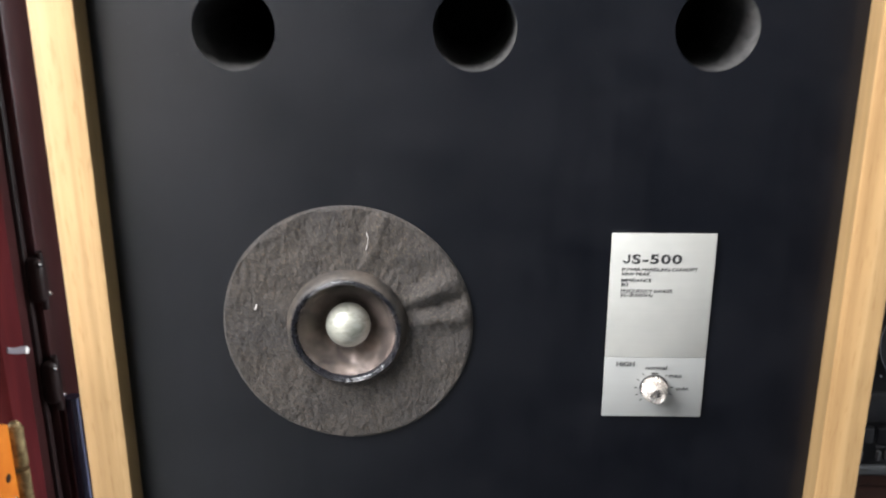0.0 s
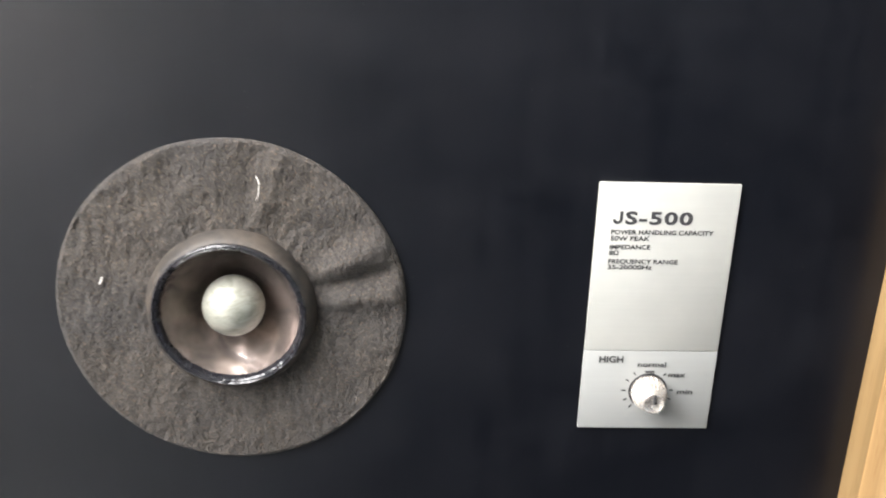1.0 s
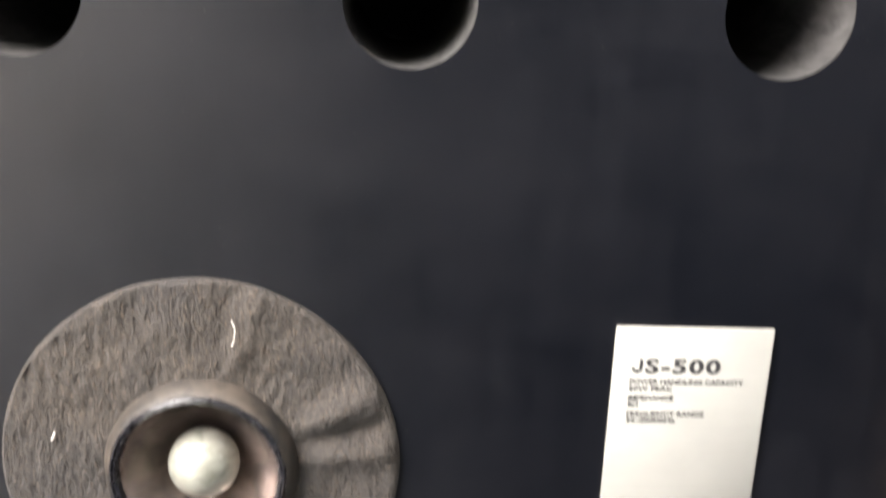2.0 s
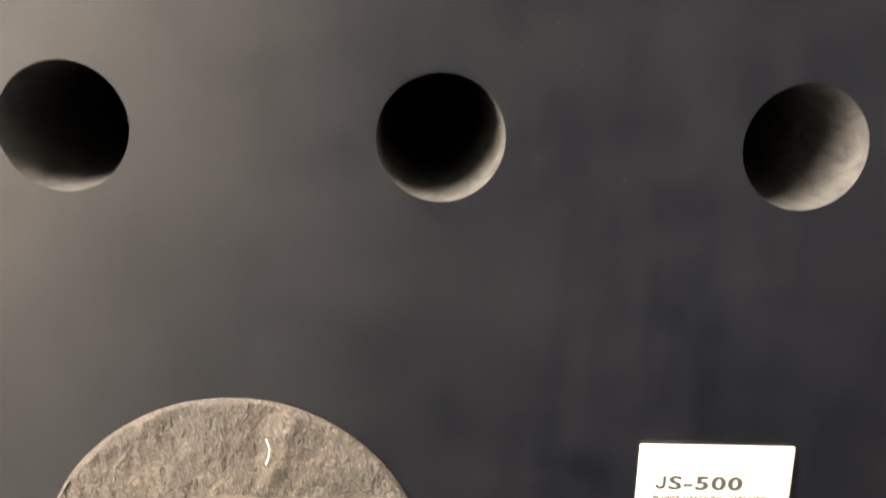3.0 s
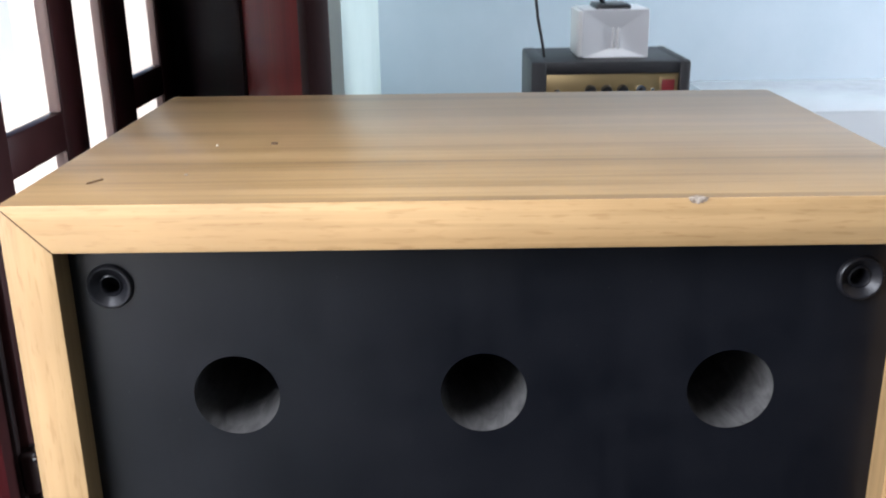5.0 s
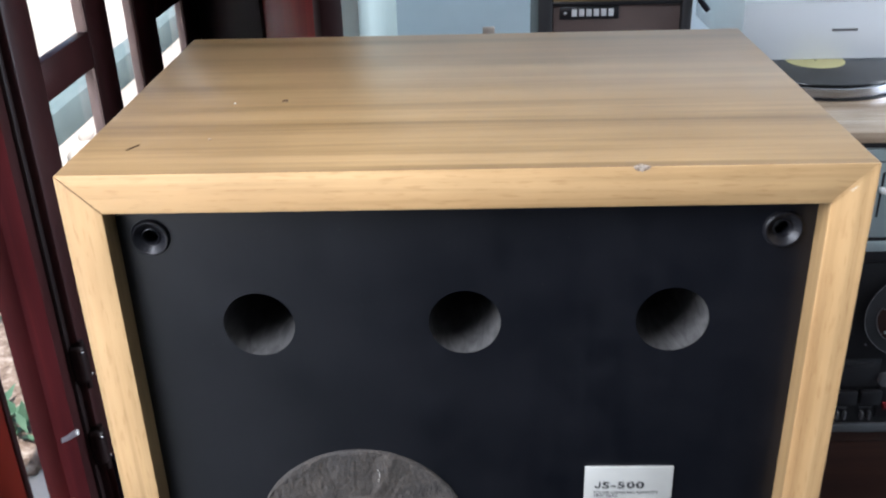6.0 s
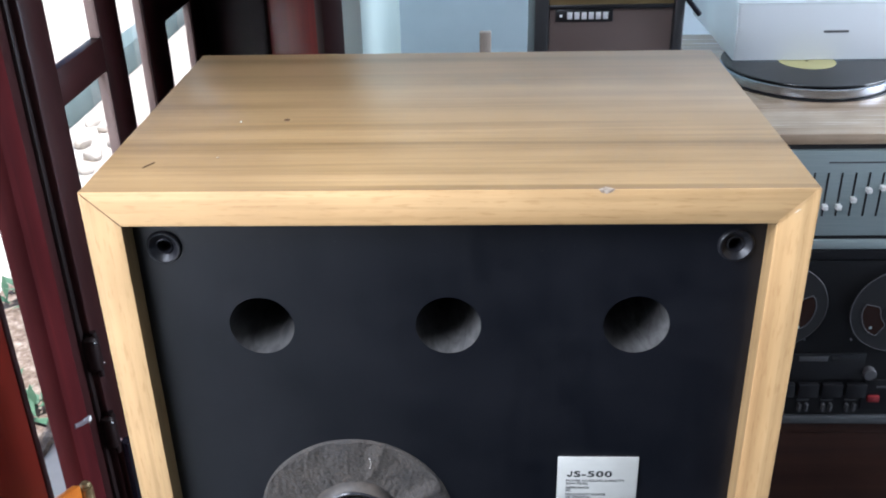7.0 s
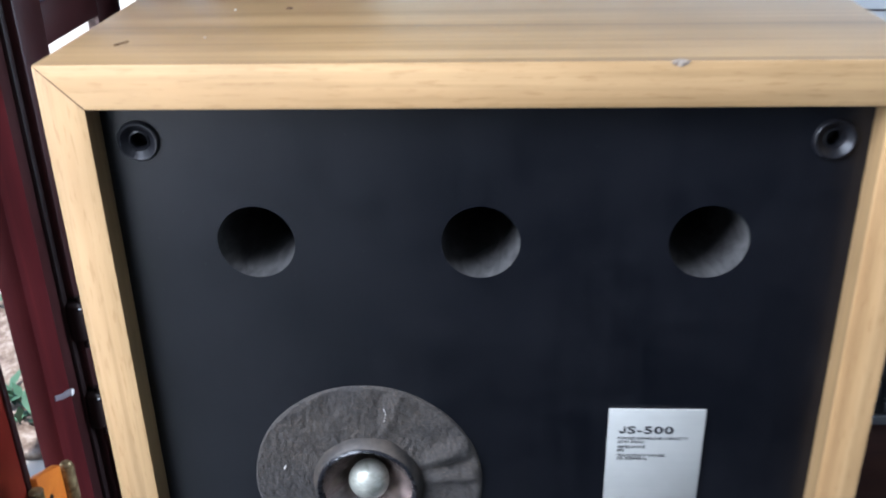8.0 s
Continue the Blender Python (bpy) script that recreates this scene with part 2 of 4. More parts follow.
w = Mat("silver_fascia", (0.52, 0.54, 0.54), 0.42, 0.25)
n = w.noise(w.coords((0.03, 1, 1)), 500, 3)
w.color(w.ramp(n, (0.3, (0.31, 0.38, 0.385)), (0.7, (0.37, 0.44, 0.44)))).roughness(n, 0.32, 0.46)
silver_fascia = w.m
chrome = Mat("chrome", (0.82, 0.82, 0.82), 0.12, 1.0).m
w = Mat("black_fascia", (0.012, 0.012, 0.013), 0.30)
w.roughness(w.noise(w.coords(), 40, 3), 0.22, 0.40)
black_fascia = w.m
smoke_plastic = Mat("smoke_reel_plastic", (0.030, 0.030, 0.032), 0.25).m
tape_brown = Mat("brown_tape", (0.026, 0.013, 0.010), 0.25).m
w = Mat("vinyl_record", (0.012, 0.012, 0.013), 0.26)
vinyl = w.m
yellow_label = Mat("yellow_label", (0.46, 0.42, 0.19), 0.5).m
grey_label = Mat("grey_label", (0.085, 0.085, 0.09), 0.5).m
dull_trim = Mat("dull_grey_trim", (0.11, 0.115, 0.12), 0.45, 0.3).m
platter_metal = Mat("worn_platter_metal", (0.42, 0.45, 0.50), 0.27, 1.0).m
red_button = Mat("red_button", (0.22, 0.022, 0.025), 0.4).m
w = Mat("hazy_lid", (0.80, 0.83, 0.85), 0.16)
w.put("Alpha", 0.72)
w.roughness(w.noise(w.coords(), 30, 4), 0.12, 0.3)
lid_plastic = w.m
w = Mat("taupe_grille_cloth", (0.12, 0.085, 0.075), 0.85)
n = w.noise(w.coords(), 900, 2)
w.color(w.ramp(n, (0.35, (0.085, 0.06, 0.053)), (0.65, (0.15, 0.11, 0.098)))).bump(n, 0.5, 0.0008)
grille_cloth = w.m
w = Mat("brass_panel", (0.42, 0.31, 0.15), 0.34, 0.7)
w.roughness(w.noise(w.coords(), 60, 3), 0.28, 0.45)
brass = w.m
w = Mat("vinyl_cover_black", (0.018, 0.018, 0.02), 0.5)
w.bump(w.noise(w.coords(), 400, 3), 0.4, 0.001)
black_cover = w.m
silver_paint = Mat("silver_plastic", (0.84, 0.85, 0.86), 0.3, 0.3).m
white_plastic = Mat("white_plastic", (0.80, 0.80, 0.78), 0.4).m
w = Mat("orange_plastic", (0.72, 0.20, 0.02), 0.38)
w.color(w.ramp(w.noise(w.coords(), 60, 3), (0.3, (0.62, 0.15, 0.015)), (0.7, (0.78, 0.25, 0.03))))
orange_plastic = w.m
w = Mat("aged_brass", (0.30, 0.22, 0.10), 0.42, 0.6)
w.color(w.ramp(w.noise(w.coords(), 150, 3), (0.35, (0.16, 0.11, 0.05)), (0.7, (0.42, 0.33, 0.17))))
aged_brass = w.m
steel = Mat("black_steel", (0.020, 0.020, 0.026), 0.12, 0.35).m
pale_wood = wood("pale_batten_wood", 2, (0.5, 0.46, 0.42), (0.44, 0.40, 0.36), (0.33, 0.29, 0.25), rough=0.6)
glass = Mat("window_glass", (1, 1, 1), 0.0)
glass.put("Transmission Weight", 1.0)
glass.put("IOR", 1.45)
pane_glass = glass.m


# ---- mesh helpers ----
def mesh_of(name, bm, *mats, smooth=True):
    bmesh.ops.recalc_face_normals(bm, faces=bm.faces[:])
    me = bpy.data.meshes.new(name)
    bm.to_mesh(me)
    bm.free()
    for m in mats:
        me.materials.append(m)
    if smooth:
        for p in me.polygons:
            p.use_smooth = True
        me.set_sharp_from_angle(angle=radians(32))
    return me


def part(name, bm, material, parent, label="", smooth=True):
    mats = material if isinstance(material, tuple) else (material,)
    ob = new(name, mesh_of(name, bm, *mats, smooth=smooth))
    ob.parent = parent
    return tagged(ob, label)


def thing(name, label, category, at=(0, 0, 0), group="", kind=""):
    ob = new(name)
    ob.location = at
    ob.empty_display_size = 0.05
    return tagged(ob, label, category, group, kind)


def solid(name, bm, material, label, category="", kind="", smooth=True, group=""):
    mats = material if isinstance(material, tuple) else (material,)
    return tagged(new(name, mesh_of(name, bm, *mats, smooth=smooth)), label, category, group, kind)


def box(x0, x1, y0, y1, z0, z1, bevel=0.0, seg=2, bm=None):
    own = bmesh.new()
    bmesh.ops.create_cube(own, size=1.0)
    for v in own.verts:
        v.co = Vector((x0 + (v.co.x + 0.5) * (x1 - x0), y0 + (v.co.y + 0.5) * (y1 - y0), z0 + (v.co.z + 0.5) * (z1 - z0)))
    if bevel:
        bmesh.ops.bevel(own, geom=own.edges[:], offset=bevel, segments=seg, profile=0.5, affect="EDGES")
    return own if bm is None else join(bm, own)


def join(bm, other):
    tmp = bpy.data.meshes.new("tmp")
    other.to_mesh(tmp)
    other.free()
    bm.from_mesh(tmp)
    bpy.data.meshes.remove(tmp)
    return bm


def lathe(profile, n=64, axis="y", at=(0, 0, 0), wobble=None):
    """Turns rows of (radius, height) round an axis. Radius 0 closes it."""
    bm = bmesh.new()
    rings = []
    for k, (r, h) in enumerate(profile):
        ring = []
        for i in range(1 if r == 0 else n):
            a = 2 * math.pi * i / n
            rr, hh = (r, h) if wobble is None else wobble(r, h, a)
            u, v = rr * math.cos(a), rr * math.sin(a)
            p = {"y": (u, hh, v), "z": (u, v, hh), "x": (hh, u, v)}[axis]
            ring.append(bm.verts.new(Vector(p) + Vector(at)))
        rings.append(ring)
    for a, b in zip(rings, rings[1:]):
        for i in range(n):
            j = (i + 1) % n
            if len(a) == 1 and len(b) == 1:
                continue
            if len(a) == 1:
                bm.faces.new((a[0], b[i], b[j]))
            elif len(b) == 1:
                bm.faces.new((a[i], b[0], a[j]))
            else:
                bm.faces.new((a[i], b[i], b[j], a[j]))
    return bm


def prism(points, axis, lo, hi, bevel=0.0, seg=2):
    """A polygon in the two other axes, drawn out along an axis from lo to hi."""
    bm = bmesh.new()
    def at(p, h):
        return {"x": (h, p[0], p[1]), "y": (p[0], h, p[1]), "z": (p[0], p[1], h)}[axis]
    a = [bm.verts.new(at(p, lo)) for p in points]
    b = [bm.verts.new(at(p, hi)) for p in points]
    bm.faces.new(a)
    bm.faces.new(b[::-1])
    for i in range(len(points)):
        j = (i + 1) % len(points)
        bm.faces.new((a[i], b[i], b[j], a[j]))
    bmesh.ops.recalc_face_normals(bm, faces=bm.faces[:])
    if bevel:
        bmesh.ops.bevel(bm, geom=bm.edges[:], offset=bevel, segments=seg, profile=0.5, affect="EDGES")
    return bm


def tube(points, r, n=10):
    """A round bar or cable through points, with closed ends."""
    bm = bmesh.new()
    pts = [Vector(p) for p in points]
    rings = []
    for k, p in enumerate(pts):
        d = (pts[min(k + 1, len(pts) - 1)] - pts[max(k - 1, 0)]).normalized()
        u = d.orthogonal().normalized() if k == 0 else (u - d * u.dot(d)).normalized()
        v = d.cross(u)
        rings.append([bm.verts.new(p + r * (math.cos(2 * math.pi * i / n) * u + math.sin(2 * math.pi * i / n) * v)) for i in range(n)])
    for a, b in zip(rings, rings[1:]):
        for i in range(n):
            bm.faces.new((a[i], a[(i + 1) % n], b[(i + 1) % n], b[i]))
    bm.faces.new(rings[0][::-1])
    bm.faces.new(rings[-1])
    return bm


def lettering(body, size, x, y, z, parent, width=None, spread=1.0, name="lettering", bold=0.0):
    """Raised printed words that read along x, facing -y, with the lower left corner at (x, z)."""
    cu = bpy.data.curves.new(name, "FONT")
    cu.body, cu.size, cu.extrude, cu.space_character, cu.offset = body, size, 0.00004, spread, bold
    cu.resolution_u = 3
    ob = new(name, cu)
    bpy.context.view_layer.update()
    me = bpy.data.meshes.new_from_object(ob.evaluated_get(bpy.context.evaluated_depsgraph_get()))
    bpy.data.objects.remove(ob)
    bpy.data.curves.remove(cu)
    xs = [v.co.x for v in me.vertices]
    k = width / (max(xs) - min(xs)) if width else 1.0
    me.transform(Matrix.Translation((x, y, z)) @ Matrix.Rotation(radians(90), 4, "X") @ Matrix.Diagonal((k, 1, 1, 1)) @ Matrix.Translation((-min(xs), 0, 0)))
    me.materials.clear()
    me.materials.append(black_ink)
    out = new(name, me)
    out.parent = parent
    return out


# ---- the room ----
X0, X1, Y0, Y1, ZC = -0.46, 3.1, -3.4, 1.9, 2.75
solid("floor", box(X0 - 0.1, X1 + 0.1, Y0 - 0.1, Y1 + 0.1, -0.12, 0.0), floor_mat, "dark grey tiled floor of the room", kind="structure")
solid("ceiling", box(X0 - 0.1, X1 + 0.1, Y0 - 0.1, Y1 + 0.1, ZC, ZC + 0.12), white_plaster, "white plastered ceiling", kind="structure")
solid("wall_back", box(X0 - 0.1, X1 + 0.1, Y1, Y1 + 0.12, 0, ZC), blue_plaster, "pale blue plastered wall behind the equipment", kind="structure")
solid("wall_front", box(X0 - 0.1, X1 + 0.1, Y0 - 0.12, Y0, 0, ZC), dim_blue_plaster, "plain dim grey-blue wall", kind="structure")
solid("pilaster", box(-0.40, -0.172, 1.12, Y1, 0, ZC), green_plaster, "pale green-grey plastered pilaster beside the wooden doors", kind="structure")
# side wall with a window opening
bm = box(X1, X1 + 0.12, Y0, -0.2, 0, ZC)
box(X1, X1 + 0.12, 1.4, Y1, 0, ZC, bm=bm)
box(X1, X1 + 0.12, -0.2, 1.4, 0, 0.8, bm=bm)
box(X1, X1 + 0.12, -0.2, 1.4, 2.2, ZC, bm=bm)
solid("wall_right", bm, blue_plaster, "pale blue side wall with a window opening", kind="structure", smooth=False)
# wall of doors: solid stretch behind the camera, lintel above
bm = box(X0, X0 + 0.1, Y0, -0.92, 0, ZC)
box(X0, X0 + 0.1, -0.92, 1.12, 2.25, ZC, bm=bm)
# unseen sill, added to keep low daylight out of the baffle's reflections
box(X0, X0 + 0.098, -0.92, -0.10, 0, 1.00, bm=bm)
solid("wall_left", bm, white_plaster, "white plastered wall round the wooden doors, with an added unseen sill", kind="structure", smooth=False)

# ---- outside ----
solid("ground", box(-40, X0 - 0.1, -40, 40, -0.25, -0.1), concrete, "pale sunlit concrete yard", kind="structure")
bm = box(-4.4, -4.2, -9, 9, -0.1, 5.0)
solid("yard_wall", bm, sunlit_plaster, "very pale blue-white house wall across the yard", "wall", kind="structure", smooth=False)

solid("garden_wall", box(-2.08, -1.95, 0.6, 14, -0.1, 0.06, 0.01), shaded_teal_plaster, "low teal garden wall in the yard, coloured darker as if shaded", "wall", kind="structure")

solid("flower_bed", box(-1.56, -1.08, 1.45, 2.7, -0.1, -0.075, 0.008), bed_soil, "narrow bed of pale stony soil in the yard", kind="structure")

# ---- wooden doors along the left ----
XF = -0.36          # inner face of the door leaves


def leaf(name, label, y0, y1, stile0, stile1, rails, thick=0.014, top=2.2, panel=0.79):
    """A framed door leaf that runs along y: two stiles, rails at the given heights, glass between."""
    t = thing(name, label, "door leaf", (XF, y0, 0.0), "leaves of the wooden doors")
    o = Vector(t.location)

    def add(nm, bm, mat, lab=""):
        bmesh.ops.translate(bm, verts=bm.verts[:], vec=-o)
        return part(nm, bm, mat, t, lab)
    add("stile", box(XF - thick, XF, y0, y0 + stile0, 0.02, top, 0.003), dark_red_wood)
    add("stile", box(XF - thick, XF, y1 - stile1, y1, 0.02, top, 0.003), dark_red_wood)
    for z0, z1 in rails:
        add("rail", box(XF - thick + 0.001, XF - 0.001, y0 + stile0 - 0.002, y1 - stile1 + 0.002, z0, z1, 0.003), dark_red_rail)
    for (a0, a1), (b0, b1) in zip(rails, rails[1:]):
        if b0 <= panel + 0.01:
            add("panel", box(XF - thick * 0.8, XF - thick * 0.3, y0 + stile0 - 0.005, y1 - stile1 + 0.005, a1 - 0.005, b0 + 0.005, 0.002), red_wood)
        else:
            g = add("pane", box(XF - thick * 0.95, XF - thick * 0.75, y0 + stile0 - 0.004, y1 - stile1 + 0.004, a1 - 0.004, b0 + 0.004), pane_glass, "clear glass pane")
            g.visible_shadow = False
            add("glazing_bead", box(XF - thick * 0.75, XF - thick * 0.12, y1 - stile1 - 0.006, y1 - stile1 + 0.001, a1, b0, 0.0015), bead_paint, "pale worn glazing bead")
    return t


bolt_black = lacquer("bolt_black", (0.022, 0.012, 0.012), (0.010, 0.007, 0.007), 0.4, 2, 0.25)
tape_silver = Mat("silver_tape", (0.30, 0.28, 0.31), 0.4, 0.4).m
bead_paint = Mat("worn_bead", (0.36, 0.25, 0.22), 0.6).m
RAILS = ((0.05, 0.20), (0.78, 0.85), (1.178, 1.214), (1.62, 1.66), (2.12, 2.2))
leaf("door_leaf", "dark red wooden door leaf with panes, beside the loudspeaker", 0.354, 0.572, 0.049, 0.056, RAILS)
leaf("door_leaf", "dark red wooden door leaf with panes, beside the corner", 0.652, 0.925, 0.068, 0.094, RAILS)
t = thing("fixed_light", "tall narrow clear glass pane between two door leaves", "window pane", (XF, 0.572, 0.0))
g = part("pane", box(-0.012, -0.009, 0.0, 0.08, 0.03, 2.2), pane_glass, t)
g.visible_shadow = False
part("glazing_bead", box(-0.013, -0.002, 0.072, 0.0805, 0.03, 2.2, 0.0015), bead_paint, t, "pale worn glazing bead")

# jamb board and the moulded stile with the narrow slit beside it
t = thing("door_jamb", "dark red-brown wooden door jamb board with bolts on it", "door jamb", (XF, 0.31, 0))
part("jamb_board", box(-0.024, -0.010, -0.006, 0.044, 0.02, 2.24, 0.003), dark_red_wood, t)
part("edge_strip", box(-0.020, -0.006, 0.034, 0.043, 0.02, 2.24, 0.003), bolt_black, t, "black draught strip")
bm = box(-0.016, 0.004, -0.042, -0.006, 0.02, 2.24, 0.002, 2)
box(-0.014, 0.000, -0.010, 0.002, 0.02, 2.24, 0.003, bm=bm)
part("moulded_stile", bm, lacquer("maroon_wood", (0.105, 0.016, 0.018), (0.055, 0.010, 0.012), 0.55, 2, 0.05), t, "maroon moulded stile")
# latch bolts on the jamb
for zz in (0.945, 0.85):
    lt = thing("door_bolt", "black steel door bolt with glossy bracket on the jamb", "bolt", (XF + 0.006, 0.352, zz), "bolts on the jamb")
    part("bracket", box(-0.014, 0.000, -0.008, 0.008, -0.020, 0.020, 0.005, 3), bolt_black, lt)
    part("bolt_bar", tube([(-0.003, 0.0, -0.027), (-0.003, 0.0, 0.024)], 0.0030, 14), bolt_black, lt)
    part("screw", lathe([(0, 0.0018), (0.0014, 0.0014), (0.0022, -0.0008)], 12, "x", (0, -0.0055, 0.014)), chrome, lt)
    part("screw", lathe([(0, 0.0018), (0.0014, 0.0014), (0.0022, -0.0008)], 12, "x", (0, 0.0045, -0.015)), chrome, lt)
rt = thing("bolt_rod", "glossy dark blue-black steel rod below the bolts", "rod", (XF + 0.004, 0.362, 0.0))
part("rod", tube([(0.006, 0.0, 0.0), (0.006, 0.0, 0.83)], 0.0065, 16), Mat("blued_steel", (0.13, 0.14, 0.22), 0.16, 0.9).m, rt)
# silver tape on the moulded stile
solid("silver_tape", prism([(0.274, 0.9125), (0.290, 0.9045), (0.304, 0.899), (0.3055, 0.9045), (0.297, 0.9085), (0.287, 0.9115), (0.275, 0.9175)], "x", XF + 0.0040, XF + 0.0052, 0.0004), tape_silver, "strip of worn silver tape on the maroon stile", "tape")

solid("silver_tape", prism([(0.3005, 0.8995), (0.3055, 0.8985), (0.3070, 0.9012), (0.3058, 0.9040), (0.3030, 0.9052), (0.3008, 0.9040)], "x", XF + 0.0044, XF + 0.0058, 0.0004), white_plastic, "curled pale end of a strip of silver tape", "tape")

# nearer leaf, a plain red board with a dark edge
t = thing("door_leaf", "plain red wooden door leaf with a dark edge, standing ajar", "door leaf", (XF, 0.0, 0.0), "leaves of the wooden doors")
part("board", box(-0.020, 0.0, -0.10, 0.212, 0.02, 2.2, 0.003), red_wood, t)
part("edge", box(-0.018, 0.001, 0.2122, 0.219, 0.02, 2.2, 0.002), dark_red_wood, t, "dark edge strip")

# the leaf that stands open across the corner, glossy; its black-to-red change is painted reflection
p0, p1 = Vector((-0.352, 0.915, 0)), Vector((-0.1215, 0.545, 0))
d = (p1 - p0)
L = d.length
LB = 0.60 * L
ang = math.degrees(math.atan2(d.y, d.x))
t = thing("open_door_leaf", "glossy dark red door leaf standing open across the corner", "door leaf")
t.matrix_world = pose(p0.x, p0.y, 0, 0, 0, ang)
# near-black stretch and red panel put the gloss's reflection into the colour
part("stile", box(0.0, LB, -0.020, 0.0, 0.02, 2.2, 0.004), lacquer("dark_reflection_wood", (0.010, 0.005, 0.005), (0.005, 0.003, 0.003), 0.55, 2, 0.04), t)
part("panel", box(LB - 0.002, L - 0.018, -0.016, -0.005, 0.02, 2.2, 0.003), lacquer("red_reflection_wood", (0.15, 0.014, 0.011), (0.08, 0.009, 0.007), 0.40, 2, 0.12), t, "glossy red panel, its red glow painted in")
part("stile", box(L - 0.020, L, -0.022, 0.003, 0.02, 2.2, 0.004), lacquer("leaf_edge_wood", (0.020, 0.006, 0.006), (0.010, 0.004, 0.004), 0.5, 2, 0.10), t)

# orange lock case on the doors, with tarnished brass knuckles down both edges
t = thing("lock_case", "orange plastic lock case with tarnished brass knuckles on the doors", "lock", (XF + 0.002, 0.246, 0.80))
part("body", prism([(-0.030, -0.14), (0.0095, -0.14), (0.0095, 0.062), (-0.030, 0.080)], "x", -0.004, 0.0045, 0.002), orange_plastic, t)
for k in range(5):
    z1 = 0.056 - 0.037 * k
    part("knuckle", tube([(0.006, 0.0145, z1 - 0.033), (0.006, 0.0145, z1 - 0.031), (0.006, 0.0145, z1 - 0.002), (0.006, 0.0145, z1)], 0.0062, 16), aged_brass, t, "tarnished brass knuckle")
    part("knuckle", tube([(0.005, -0.036, z1 - 0.016), (0.005, -0.036, z1 - 0.014), (0.005, -0.036, z1 + 0.014), (0.005, -0.036, z1 + 0.016)], 0.0058, 16), aged_brass, t, "tarnished brass knuckle")
part("pin_head", lathe([(0, 0.061), (0.0035, 0.0605), (0.0050, 0.0585), (0.0052, 0.0560)], 20, "z", (0.006, 0.0145, 0)), aged_brass, t)
for zz, yy in ((0.042, -0.016), (0.016, -0.004), (-0.012, -0.012)):
    part("vent", lathe([(0, 0.0052), (0.0032, 0.0050), (0.0038, 0.0040)], 16, "x", (0, yy, zz + 0.006)), black_plastic, t, "dark hole")
for zz, yy in ((0.002, 0.002), (-0.046, -0.006)):
    part("screw", lathe([(0, 0.0068), (0.0014, 0.0064), (0.0020, 0.0042)], 16, "x", (0, yy, zz - 0.002)), chrome, t, "chrome screw head")
part("hanger", box(-0.014, 0.0, -0.01, 0.01, -0.10, 0.03, 0.002), steel, t)

# ---- the loudspeaker ----
W, TOP, BOT, DEP, TH, REC = 0.18, 1.27, 0.65, 0.243, 0.0187, 0.0135
sp = thing("loudspeaker", "wooden loudspeaker with honey-coloured edges and a black baffle", "loudspeaker", (0, 0, BOT))


def S(bm):
    bmesh.ops.translate(bm, verts=bm.verts[:], vec=(0, 0, -BOT))
    return bm


def faced(bm):
    """Front faces and reveals take the second material."""
    bm.normal_update()
    for f in bm.faces:
        if f.normal.y < -0.3:
            f.material_index = 1
    return bm


g = 0.00012
bm = prism([(-W + g, TOP), (W - g, TOP), (W - TH - g, TOP - TH), (-W + TH + g, TOP - TH)], "y", 0, DEP, 0.0005)
part("top_panel", S(faced(bm)), (top_veneer, edge_x), sp, "walnut veneer top with a chipped front edge")
bm = prism([(-W, TOP - g), (-W, BOT), (-W + TH, BOT + TH), (-W + TH, TOP - TH - g)], "y", 0, DEP, 0.0005)
part("side_panel", S(faced(bm)), (side_veneer, edge_z), sp)
bm = prism([(W, TOP - g), (W, BOT), (W - TH, BOT + TH), (W - TH, TOP - TH - g)], "y", 0, DEP, 0.0005)
part("side_panel", S(faced(bm)), (side_veneer, edge_z), sp)
bm = prism([(-W + g, BOT), (W - g, BOT), (W - TH - g, BOT + TH - g), (-W + TH + g, BOT + TH - g)], "y", 0, DEP, 0.0005)
part("bottom_panel", S(faced(bm)), (side_veneer, edge_x), sp)
part("back_panel", S(box(-W + TH, W - TH, DEP - 0.022, DEP - 0.006, BOT + TH, TOP - TH)), black_cover, sp)
# dark line of the mitre at the upper left corner
a, b = Vector((-W + 0.0012, -0.00005, TOP - 0.0012)), Vector((-W + TH - 0.0004, -0.00005, TOP - TH + 0.0004))
n = (b - a).normalized().cross(Vector((0, 1, 0))) * 0.00028
bm = prism([(p.x, p.z) for p in (a - n * 0.4, b - n, b + n, a + n * 0.4)], "y", -0.00006, 0.001)
part("mitre_joint", S(bm), glue_line, sp, "dark open mitre joint")

# the other mitre is filled flush and hardly shows
a, b = Vector((W - 0.0012, 0, TOP - 0.0012)), Vector((W - TH + 0.0006, 0, TOP - TH + 0.0006))
n = (b - a).normalized().cross(Vector((0, 1, 0))) * 0.0008
part("mitre_filler", S(prism([(p.x, p.z) for p in (a - n, b - n, b + n, a + n)], "y", -0.00005, 0.0012)), edge_z, sp, "filled mitre joint")

